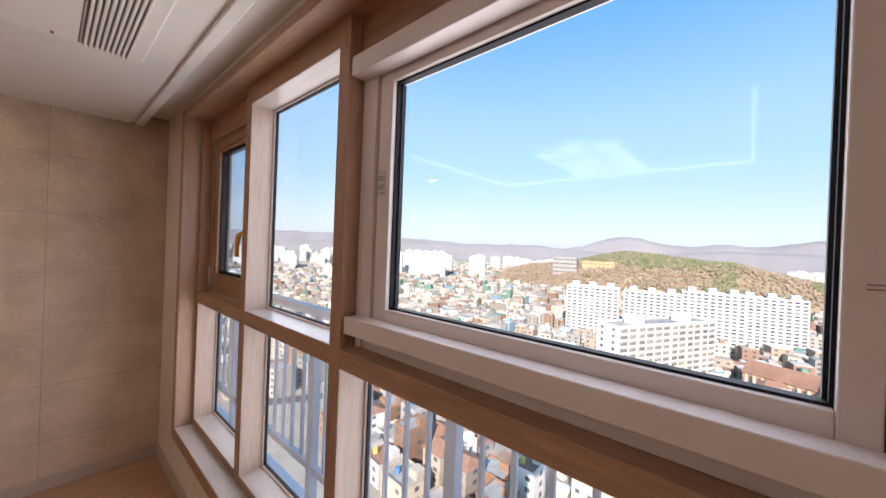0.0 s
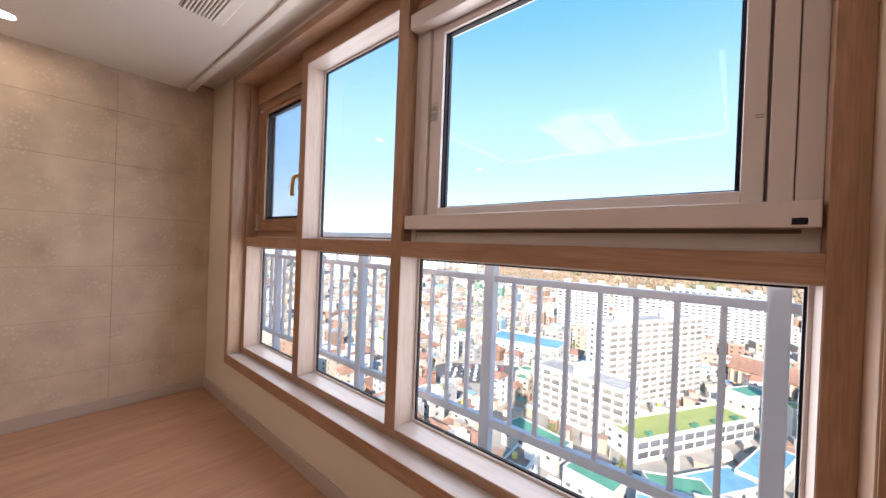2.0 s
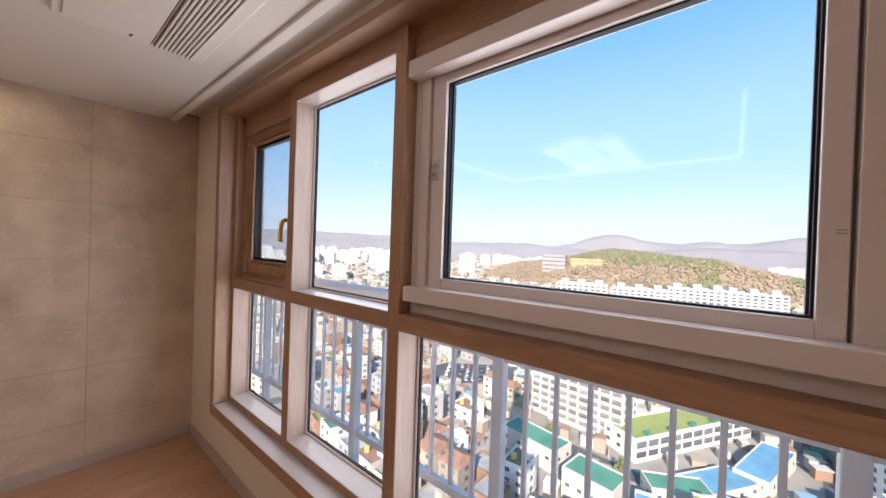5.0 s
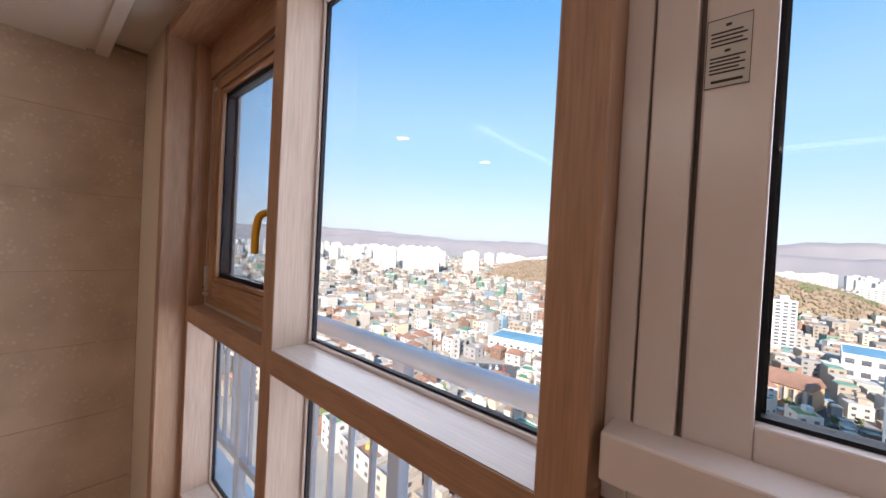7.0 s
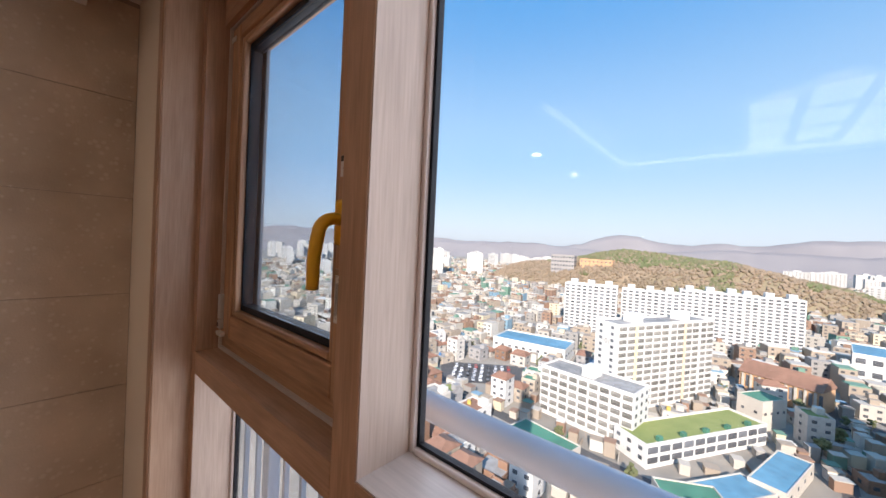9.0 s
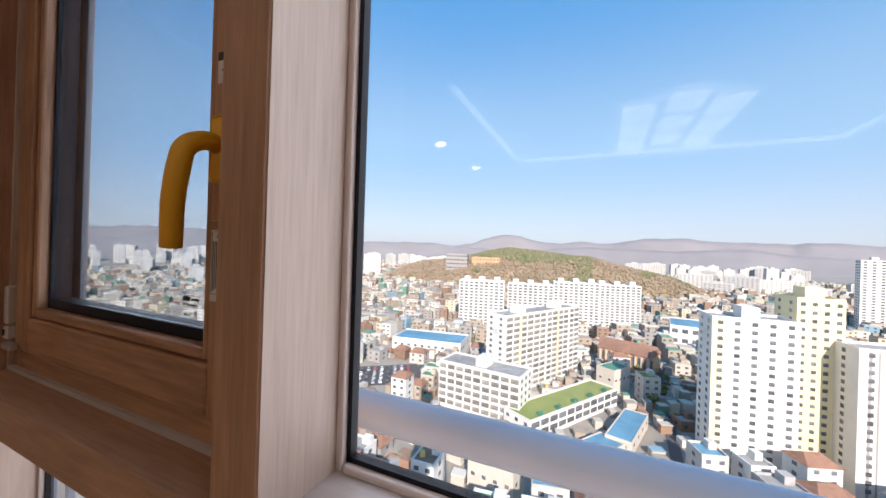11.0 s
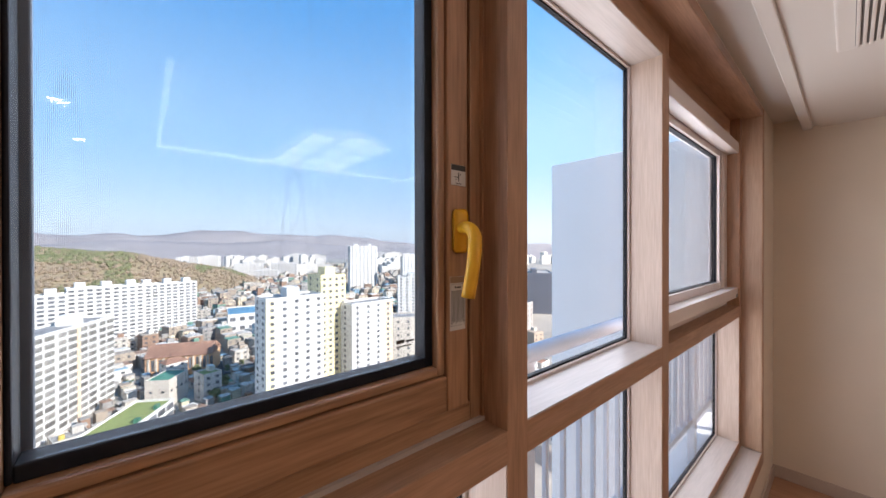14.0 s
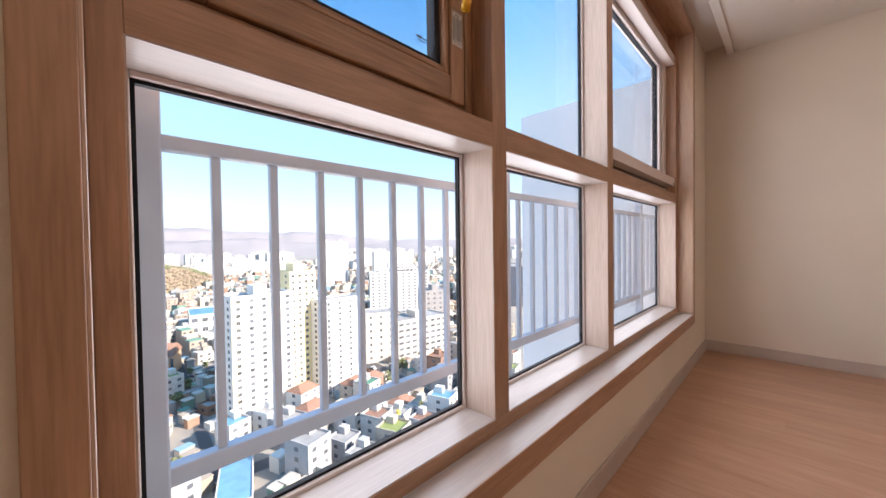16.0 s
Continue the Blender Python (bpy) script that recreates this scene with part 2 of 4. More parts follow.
def tube_bm(points, radius, sides=14, squash=None, bm=None):
    """A swept tube through points; radius may vary; squash=(a, b) makes the section oval."""
    bm = bm or bmesh.new()
    rings = []
    n = len(points)
    pts = [Vector(p) for p in points]
    side = None
    for i, p in enumerate(pts):
        d = (pts[min(i + 1, n - 1)] - pts[max(i - 1, 0)]).normalized()
        if side is None:
            side = d.orthogonal().normalized()
            if abs(d.x) < 0.9:
                side = (Vector((1, 0, 0)) - d * d.x).normalized()
        side = (side - d * side.dot(d)).normalized()
        up = d.cross(side)
        r = radius[i] if isinstance(radius, (list, tuple)) else radius
        a, c = squash or (1, 1)
        rings.append([bm.verts.new(p + side * (math.cos(k * 2 * math.pi / sides) * r * a) + up * (math.sin(k * 2 * math.pi / sides) * r * c)) for k in range(sides)])
    for r0, r1 in zip(rings, rings[1:]):
        for k in range(sides):
            bm.faces.new((r0[k], r0[(k + 1) % sides], r1[(k + 1) % sides], r1[k]))
    bm.faces.new(rings[0][::-1])
    bm.faces.new(rings[-1])
    bmesh.ops.recalc_face_normals(bm, faces=bm.faces)
    return bm


def thing(name, at, label, category, group="", kind=""):
    e = new(name)
    e.location = at
    e.empty_display_size = 0.1
    return tagged(e, label, category, group, kind)


def struct(name, bm, material, label, category):
    ob = link_mesh(name, bm, material)
    return tagged(ob, label, category, kind="structure")


# ---- room shell ----
XL, XR, YW, YB, ZC = -1.32, 2.66, -0.078, -4.6, 2.30
CX0, CX1 = -0.865, 2.135          # outer edge of the wooden casing
CZ0, CZ1 = 0.305, 2.335
WALL_T = 0.20

floor_bm = box_bm(XL - 0.2, XR + 0.2, YB - 0.2, YW + 0.2, -0.15, -0.008)
floor = struct("floor", floor_bm, mat("floor_underlay", (0.25, 0.15, 0.09), 0.7, spots=0.2), "reddish-brown wooden plank floor with fine grain", "floor")

# window wall: four blocks round the opening
struct("wall_window_below", box_bm(XL, XR, YW, YW + WALL_T, -0.01, CZ0), WALLP, "beige wallpapered wall below the window band", "wall")
struct("wall_window_above", box_bm(XL, XR, YW, YW + WALL_T, CZ1, 2.62), WALLP, "beige wallpapered wall above the window band", "wall")
struct("wall_window_side_1", box_bm(XL, CX0, YW, YW + WALL_T, CZ0, CZ1), WALLP, "narrow beige strip of wall beside the window", "wall")
struct("wall_window_side_2", box_bm(CX1, XR, YW, YW + WALL_T, CZ0, CZ1), WALLP, "narrow beige strip of wall beside the window", "wall")
stone_wall = struct("wall_stone", box_bm(XL - 0.2, XL - 0.004, YB - 0.2, YW + WALL_T, -0.01, 2.62), mat("wall_joint", (0.34, 0.27, 0.21), 0.8, spots=0.1), "beige stone-look wallpapered wall in a tile pattern", "wall")
struct("wall_plain", box_bm(XR, XR + 0.2, YB - 0.2, YW + WALL_T, -0.01, 2.62), WALLP, "plain cream wallpapered wall", "wall")
struct("wall_back", box_bm(XL, XR, YB - 0.2, YB, -0.01, 2.62), WALLP, "plain cream wallpapered back wall", "wall")

# baseboards
struct("baseboard_window", box_bm(XL, XR, YW - 0.011, YW - 0.0005, 0.0, 0.08, 0.003), BASEB, "greyish-brown baseboard below the window", "baseboard")
struct("baseboard_stone", box_bm(XL, XL + 0.011, YB, YW - 0.012, 0.0, 0.08, 0.003), BASEB, "greyish-brown baseboard on the stone-look wall", "baseboard")
struct("baseboard_plain", box_bm(XR - 0.011, XR - 0.0005, YB, YW - 0.012, 0.0, 0.08, 0.003), BASEB, "greyish-brown baseboard on the cream wall", "baseboard")
struct("baseboard_back", box_bm(XL + 0.012, XR - 0.012, YB + 0.0005, YB + 0.011, 0.0, 0.08, 0.003), BASEB, "greyish-brown baseboard on the back wall", "baseboard")

# ceiling: border with a tray recess, a raised moulding and a curtain pocket
TX0, TX1, TY0, TY1, TZ = -0.50, 1.82, -2.97, -1.18, 2.42
YC = -0.215
cb = bmesh.new()
for b in ((XL, TX0, YB, YC - 0.075, ZC, 2.62), (TX1, XR, YB, YC - 0.075, ZC, 2.62), (TX0, TX1, TY1, YC - 0.075, ZC, 2.62), (TX0, TX1, YB, TY0, ZC, 2.62), (TX0, TX1, TY0, TY1, TZ, 2.62)):
    box_bm(*b, bm=cb)
box_bm(XL, XR, YC - 0.075, YC - 0.045, ZC + 0.012, 2.62, bm=cb)
box_bm(XL, XR, YC - 0.045, YC, ZC - 0.004, 2.62, 0.004, bm=cb)
box_bm(XL, XR, YC, YW, 2.375, 2.62, bm=cb)
struct("ceiling", cb, CEIL, "white papered ceiling with a shallow tray and a curtain pocket", "ceiling")
COVE = glowing("cove_light_strip", (1.0, 0.94, 0.86), 1.5)
for nm, b in (("a", (TX0 + 0.002, TX0 + 0.03, TY0 + 0.03, TY1 - 0.03, 2.335, 2.365)), ("b", (TX1 - 0.03, TX1 - 0.002, TY0 + 0.03, TY1 - 0.03, 2.335, 2.365)), ("c", (TX0 + 0.03, TX1 - 0.03, TY0 + 0.002, TY0 + 0.03, 2.335, 2.365)), ("d", (TX0 + 0.03, TX1 - 0.03, TY1 - 0.03, TY1 - 0.002, 2.335, 2.365))):
    s = link_mesh("cove_strip_light", box_bm(*b, 0.003), COVE)
    tagged(s, "glowing warm white light strip along the ceiling tray", "light strip", "cove lights")


# ---- window band: casing and grid ----
BL, BM, BR = (-0.785, -0.062), (0.0, 0.766), (0.828, 2.042)
ZB, ZT0, ZT1, ZTOP = 0.411, 1.142, 1.205, 2.203
SX0, SX1 = -0.818, 2.095          # where the grid meets the casing
YG, YO = 0.0, 0.125
casing = thing("window_casing", (0.6, YW, CZ0), "brown wood-film casing round the window band", "window casing", kind="structure")


def under(ob, root):
    """Parent ob to root, keeping its place."""
    bpy.context.view_layer.update()
    ob.parent = root
    ob.matrix_parent_inverse = Matrix.Translation(root.location).inverted()
    return ob


def add(name, bm, material, root, label="", smooth=False):
    return under(part(name, bm, material, None, label, smooth), root)


YLIP = -0.09
add("bottom_ledge", box_bm(SX0, SX1, YLIP, 0.0, CZ0, 0.372, 0.002), LIT_H, casing)
add("bottom_lip", box_bm(CX0, CX1, YLIP - 0.004, YLIP, CZ0, 0.3735, 0.0015), WOOD_H, casing)
add("side_casing", box_bm(CX0, SX0, YLIP, YO, 0.374, CZ1, 0.003), CASE_V, casing)
add("side_casing", box_bm(SX1, CX1, YLIP, YO, 0.374, CZ1, 0.003), CASE_V, casing)
add("side_lip", box_bm(CX0, SX0 - 0.004, YLIP - 0.004, YLIP, 0.374, CZ1, 0.0015), WOOD_V, casing)
add("side_lip", box_bm(SX1 + 0.004, CX1, YLIP - 0.004, YLIP, 0.374, CZ1, 0.0015), WOOD_V, casing)
add("head_casing", box_bm(SX0, SX1, YLIP - 0.003, YO, 2.29, CZ1, 0.003), WOOD_H, casing)

grid_frame = thing("window_grid_frame", (0.6, YG, 0.372), "brown wood-film frame dividing the window into six bays", "window frame", kind="structure")
add("bottom_rail", box_bm(SX0, SX1, YG, YO, 0.372, ZB), WOOD_H, grid_frame)
for x0, x1 in ((SX0, BL[0]), (BL[1], BM[0]), (BM[1], BR[0]), (BR[1], SX1)):
    add("mullion", box_bm(x0, x1, YG, YO, ZB, 2.29, 0.0015), WOOD_V, grid_frame)
add("head_rail", box_bm(BM[0], BM[1], YG, YO, ZTOP, 2.29), WOOD_H, grid_frame)
for a, b in (BL, BM, BR):
    add("transom", box_bm(a, b, YG, YO, ZT0, ZT1, 0.0015), WOOD_H, grid_frame)
for a, b in (BL, BR):
    add("head_rail", box_bm(a, b, YG + 0.045, YO, 2.16, 2.29), WOOD_H, grid_frame)


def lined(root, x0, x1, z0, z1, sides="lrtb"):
    """Lining boards on a bay's reveals, window light in their pale colour, 2 mm proud."""
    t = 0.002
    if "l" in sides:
        add("reveal_lining", box_bm(x0, x0 + t, YG + 0.0025, YO - 0.02, z0 + t, z1 - t), LIT_V, root)
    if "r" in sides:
        add("reveal_lining", box_bm(x1 - t, x1, YG + 0.0025, YO - 0.02, z0 + t, z1 - t), LIT_V, root)
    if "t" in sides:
        add("reveal_lining", box_bm(x0, x1, YG + 0.0025, YO - 0.02, z1 - t, z1), LIT_H, root)
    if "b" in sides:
        add("sill_lining", box_bm(x0, x1, YG + 0.0025, YO - 0.02, z0, z0 + t), LIT_H, root)


def fixed_light(name, x0, x1, z0, z1, label):
    """A fixed pane: pale bead, black gasket, glass."""
    root = thing(name, ((x0 + x1) / 2, 0.105, z0), label, "window", kind="structure")
    lined(root, x0, x1, z0, z1)
    y0, y1, w, g = 0.098, 0.1245, 0.011, 0.006
    for nm, b in (("bead", (x0, x0 + w, z0, z1)), ("bead", (x1 - w, x1, z0, z1)), ("bead", (x0 + w, x1 - w, z0, z0 + w)), ("bead", (x0 + w, x1 - w, z1 - w, z1))):
        add(nm, box_bm(b[0], b[1], y0 + 0.006, y1, b[2], b[3], 0.003), PVC, root)
    a, b, c, d = x0 + w, x1 - w, z0 + w, z1 - w
    for bb in ((a, a + g, c, d), (b - g, b, c, d), (a + g, b - g, c, c + g), (a + g, b - g, d - g, d)):
        add("gasket", box_bm(bb[0], bb[1], 0.112, 0.124, bb[2], bb[3]), GASKET, root, "black rubber gasket")
    p = add("pane", box_bm(a + g, b - g, 0.116, 0.120, c + g, d - g), GLASS, root, "clear glass pane")
    p.visible_shadow = False
    return root


fixed_light("window_1", *BL, ZB, ZT0, "fixed lower window pane in pale wood-film reveal")
fixed_light("window_2", *BM, ZB, ZT0, "fixed lower window pane in pale wood-film reveal")
fixed_light("window_3", *BR, ZB, ZT0, "wide fixed lower window pane in pale reveal")
fixed_light("window_4", *BM, ZT1, ZTOP, "tall fixed upper window pane in pale reveal")


# ---- turn-and-tilt sash window with the yellow handle ----
def sash_window():
    root = thing("window_5", (-0.42, 0.06, ZT1), "brown wood-grain hinged window, closed, with a yellow handle", "window", kind="structure")
    x0, x1, z0, z1 = BL[0], BL[1], ZT1, 2.16
    fy = 0.066
    w = 0.032
    add("outer_frame", box_bm(x0, x0 + 0.0435, fy, YO, z0, z1, 0.003), SASH_V, root)
    add("outer_frame", box_bm(x1 - w, x1, fy, YO, z0, z1, 0.003), SASH_V, root)
    add("outer_frame", box_bm(x0 + w, x1 - w, fy, YO, z0, z0 + 0.045, 0.003), SASH_H, root)
    add("outer_frame", box_bm(x0 + w, x1 - w, fy, YO, z1 - 0.035, z1, 0.003), SASH_H, root)
    # rebate behind the sash
    for b, mt in (((x0, x0 + 0.09, z0, z1), SASH_V), ((x1 - 0.09, x1, z0, z1), SASH_V), ((x0 + 0.09, x1 - 0.09, z0, z0 + 0.12), SASH_H), ((x0 + 0.09, x1 - 0.09, z1 - 0.06, z1), SASH_H)):
        add("rebate", box_bm(b[0], b[1], YO + 0.0005, YO + 0.014, b[2], b[3]), mt, root)
    # thin bead round the outer frame; all but its right run coloured as lit
    add("edge_bead", box_bm(x0, x0 + 0.008, fy - 0.008, fy, z0 + 0.008, z1), LIT_V, root)
    add("edge_bead", box_bm(x1 - 0.005, x1, fy - 0.006, fy, z0 + 0.006, z1), SASH_V, root)
    add("edge_bead", box_bm(x0, x1, fy - 0.008, fy, z0, z0 + 0.008), LIT_H, root)
    add("edge_bead", box_bm(x0 + 0.005, x1 - 0.005, fy - 0.006, fy, z1 - 0.006, z1), LIT_H, root)
    sx0, sx1, sz0, sz1, sy = -0.740, -0.110, 1.251, z1 - 0.022, 0.055
    gx0, gx1, gz0, gz1 = -0.670, -0.180, 1.334, 2.083
    sash = add("sash", box_bm(sx0, gx0 - 0.018, sy, 0.115, sz0, sz1, 0.004), SASH_V, root)
    for nm, bm_, mt in (("stile", box_bm(gx1 + 0.018, sx1, sy, 0.115, sz0, sz1, 0.004), SASH_V), ("rail", box_bm(gx0 - 0.018, gx1 + 0.018, sy + 0.0005, 0.115, sz0, gz0 - 0.018, 0.004), SASH_H), ("rail", box_bm(gx0 - 0.018, gx1 + 0.018, sy + 0.0005, 0.115, gz1 + 0.018, sz1, 0.004), SASH_H)):
        o = part(nm, bm_, mt, None)
        bpy.context.view_layer.update()
        o.parent = sash
    # glazing bead, stepped back and bevelled
    for b, mt in (((gx0 - 0.0165, gx0, gz0 - 0.016, gz1 + 0.016), SASH_V), ((gx1, gx1 + 0.0165, gz0 - 0.016, gz1 + 0.016), SASH_V), ((gx0, gx1, gz0 - 0.016, gz0), SASH_H), ((gx0, gx1, gz1, gz1 + 0.016), SASH_H)):
        add("glazing_bead", box_bm(b[0], b[1], sy + 0.005, 0.10, b[2], b[3], 0.004), mt, root)
    g = 0.017
    for b in ((gx0, gx0 + 0.005, gz0, gz1), (gx1 - g, gx1, gz0, gz1), (gx0 + 0.005, gx1 - g, gz0, gz0 + g), (gx0 + 0.005, gx1 - g, gz1 - g, gz1)):
        add("gasket", box_bm(b[0], b[1], 0.076, 0.108, b[2], b[3], 0.002), GASKET, root, "black rubber gasket")
    for y, glass in ((0.080, GLASS_LOW_E), (0.098, GLASS_PLAIN)):
        p = add("pane", box_bm(gx0 + 0.005, gx1 - g, y, y + 0.004, gz0 + g, gz1 - g), glass, root, "clear glass pane")
        p.visible_shadow = False
    # printed maker's mark low on the glass, as bars
    for i, (u0, u1, dz, h) in enumerate(((0.0, 0.016, 0.0, 0.006), (0.019, 0.036, 0.001, 0.003), (0.0, 0.030, -0.006, 0.002))):
        add("glass_mark", box_bm(-0.255 + u0, -0.255 + u1, 0.0785, 0.0795, 1.385 + dz, 1.385 + dz + h), LABEL_D, root, "small dark print on the glass")
    # insect screen outside the glass
    sb = bmesh.new()
    n = 330
    for i in range(n + 1):
        x = gx0 + 0.005 + (gx1 - gx0 - 0.005 - g) * i / n
        v = [sb.verts.new((x + dx, 0.1185, z)) for dx, z in ((-0.00009, gz0), (0.00009, gz0), (0.00009, gz1), (-0.00009, gz1))]
        sb.faces.new(v)
    m2 = 500
    for i in range(m2 + 1):
        z = gz0 + (gz1 - gz0) * i / m2
        v = [sb.verts.new((x, 0.1188, z + dz)) for x, dz in ((gx0, -0.00009), (gx1, -0.00009), (gx1, 0.00009), (gx0, 0.00009))]
        sb.faces.new(v)
    add("insect_screen", sb, SCREEN, root, "fine dark insect screen mesh")
    for b in ((gx0 - 0.016, gx0 + 0.012, gz0, gz1), (gx1 - 0.001, gx1 + 0.016, gz0, gz1)):
        add("screen_frame", box_bm(b[0], b[1], 0.1155, 0.1248, b[2], b[3], 0.002), SCREEN_F, root, "grey screen frame")
    # hinge
    hx = sx0 - 0.001
    add("hinge", box_bm(hx - 0.0145, hx - 0.001, 0.044, 0.074, 1.300, 1.372, 0.003), METAL, root, "pale metal hinge cover")
    add("hinge", box_bm(hx - 0.0155, hx + 0.001, 0.044, 0.074, 1.272, 1.297, 0.003), METAL, root, "pale metal hinge knuckle")
    add("hinge", box_bm(hx - 0.0165, hx + 0.022, 0.042, 0.0545, 1.253, 1.265, 0.002), METAL, root, "pale metal hinge arm")
    add("hinge_screw", box_bm(hx - 0.011, hx - 0.004, 0.0425, 0.0438, 1.279, 1.290), DARK, root)
    add("drain_cap", box_bm(-0.745, -0.715, sy - 0.004, sy - 0.0005, 2.098, 2.112, 0.002), METAL, root, "small pale tag at the sash corner")
    # handle
    hxc, hz = -0.136, 1.577
    base = add("handle_base", box_bm(hxc - 0.0165, hxc + 0.0165, sy - 0.012, sy, hz - 0.040, hz + 0.040, 0.010, seg=4), YELLOW, root, "yellow handle base plate", True)
    pts = [(hxc, sy - 0.010, hz + 0.004)]
    for k in range(8):
        a = k / 7 * math.pi / 2
        pts.append((hxc - 0.004 * k / 7, sy - 0.019 - 0.028 * math.sin(a), hz + 0.006 - 0.026 * (1 - math.cos(a))))
    for k in range(1, 9):
        pts.append((hxc - 0.004 - 0.0020 * k, sy - 0.047 - 0.0022 * math.sin(k * 0.5), hz - 0.020 - 0.0120 * k))
    rad = [0.0125] + [0.0128] * 8 + [0.0132 - 0.0001 * k for k in range(8)]
    add("handle_grip", tube_bm(pts, rad, 18, (1.0, 0.85)), YELLOW, root, "curved yellow lever grip", True)
    return root


SCREEN_F = mat("grey_screen_frame", (0.16, 0.17, 0.19), 0.6, spots=0.1, scale=20)
SCREEN = mat("screen_mesh", (0.05, 0.05, 0.06), 0.7)
sash_root = sash_window()


def label_sticker(name, x0, x1, z0, z1, y, dark_top, bars, label, sign_text=None):
    t = thing(name, ((x0 + x1) / 2, y, z0), label, "sticker")
    add("paper", box_bm(x0, x1, y - 0.0006, y, z0, z1), LABEL_W, t)
    h = z1 - z0
    if dark_top:
        add("header_band", box_bm(x0 + 0.0003, x1 - 0.0003, y - 0.0009, y - 0.0006, z1 - dark_top[0] * h, z1 - 0.0004), dark_top[1], t)
    for (u0, u1, v0, v1) in bars:
        add("print_bar", box_bm(x0 + u0 * (x1 - x0), x0 + u1 * (x1 - x0), y - 0.0009, y - 0.0006, z0 + v0 * h, z0 + v1 * h), LABEL_D, t)
    return t


LS = 0.0545
label_sticker("window_sticker", -0.154, -0.118, 1.660, 1.698, LS, (0.28, LABEL_D), [(0.48, 0.54, 0.2, 0.62), (0.2, 0.5, 0.38, 0.42), (0.3, 0.36, 0.25, 0.3), (0.6, 0.66, 0.52, 0.57), (0.3, 0.7, 0.08, 0.12)], "small white instruction sticker with black header on the sash")
lines = [(0.1 + 0.085 * k, 0.135 + 0.085 * k, 0.12 + 0.02 * (k % 3), 0.74) for k in range(10)]
label_sticker("window_sticker", -0.157, -0.119, 1.396, 1.494, LS, (0.12, LABEL_B), lines + [(0.05, 0.95, 0.085, 0.09), (0.05, 0.95, 0.855, 0.86), (0.05, 0.06, 0.085, 0.86), (0.94, 0.95, 0.085, 0.86), (0.3, 0.4, 0.78, 0.82), (0.45, 0.7, 0.78, 0.81)], "pale caution sticker with columns of small print on the sash")


# ---- wide sliding window in white plastic ----
def slider():
    root = thing("window_6", (1.43, 0.06, ZT1), "wide white plastic sliding window with thick head and sill bars", "window", kind="structure")
    x0, x1, z0, z1 = BR[0], BR[1], ZT1, 2.16
    fy = 0.058
    add("outer_frame", box_bm(x0, x0 + 0.030, fy, YO, z0, z1, 0.002), PVC, root)
    add("outer_frame", box_bm(x0 + 0.033, x0 + 0.075, fy - 0.003, YO, z0 + 0.05, z1, 0.002), PVC, root)
    add("outer_frame", box_bm(x1 - 0.042, x1, fy, YO, z0, z1, 0.002), PVC, root)
    add("outer_frame", box_bm(x1 - 0.086, x1 - 0.0445, fy - 0.003, YO, z0 + 0.05, z1, 0.002), PVC, root)
    add("outer_frame", box_bm(x0 + 0.030, x1 - 0.030, fy + 0.004, YO, z0, z0 + 0.052, 0.002), PVC, root)
    add("frame_seam", box_bm(x0 + 0.0302, x0 + 0.0328, fy + 0.006, YO - 0.002, z0 + 0.055, z1 - 0.002), SEAM, root)
    add("frame_seam", box_bm(x1 - 0.0443, x1 - 0.0422, fy + 0.006, YO - 0.002, z0 + 0.055, z1 - 0.002), SEAM, root)
    # sash
    gx0, gx1, gz0, gz1 = 0.970, 1.908, 1.347, 2.060
    sy = 0.066
    add("frame_seam", box_bm(x0 + 0.0755, x0 + 0.080, sy + 0.012, YO, z0 + 0.055, z1), SEAM, root)
    add("frame_seam", box_bm(x1 - 0.0915, x1 - 0.0865, sy + 0.012, YO, z0 + 0.055, z1), SEAM, root)
    sash = add("sash", box_bm(x0 + 0.0805, gx0, sy, 0.118, 1.30, z1, 0.003), PVC, root)
    for b in ((gx1, x1 - 0.092, 1.30, z1), (gx0, gx1, 1.30, gz0), (gx0, gx1, gz1, z1)):
        o = part("rail", box_bm(b[0], b[1], sy + 0.001, 0.118, b[2], b[3], 0.003), PVC, None)
        bpy.context.view_layer.update()
        o.parent = sash
    g = 0.005
    for b in ((gx0, gx0 + g, gz0, gz1), (gx1 - g, gx1, gz0, gz1), (gx0 + g, gx1 - g, gz0, gz0 + g), (gx0 + g, gx1 - g, gz1 - g, gz1)):
        add("gasket", box_bm(b[0], b[1], 0.082, 0.105, b[2], b[3]), GASKET, root, "black rubber gasket")
    for b in ((gx0 + g, gx0 + 2 * g, gz0 + g, gz1 - g), (gx1 - 2 * g, gx1 - g, gz0 + g, gz1 - g)):
        add("inner_bead", box_bm(b[0], b[1], 0.098, 0.112, b[2], b[3]), GASKET, root)
    p = add("pane", box_bm(gx0 + g, gx1 - g, 0.092, 0.096, gz0 + g, gz1 - g), GLASS, root, "clear glass pane")
    p.visible_shadow = False
    # head box and sill bar stand proud of the frame
    add("head_bar", box_bm(x0 + 0.006, x1 - 0.006, 0.004, fy + 0.006, 2.088, 2.150, 0.003), PVC, root, "boxy white head bar")
    add("sill_bar", box_bm(x0 + 0.010, x1 - 0.006, 0.006, fy + 0.006, 1.256, 1.312, 0.003), PVC, root, "boxy white sill bar")
    add("sensor", box_bm(1.992, 2.016, 0.0045, 0.0062, 1.262, 1.276, 0.0005), GASKET, root, "small black sensor square")
    add("dark_gap", box_bm(x0 + 0.03, x1 - 0.03, fy - 0.001, fy + 0.0035, 1.246, 1.2555), SEAM, root)
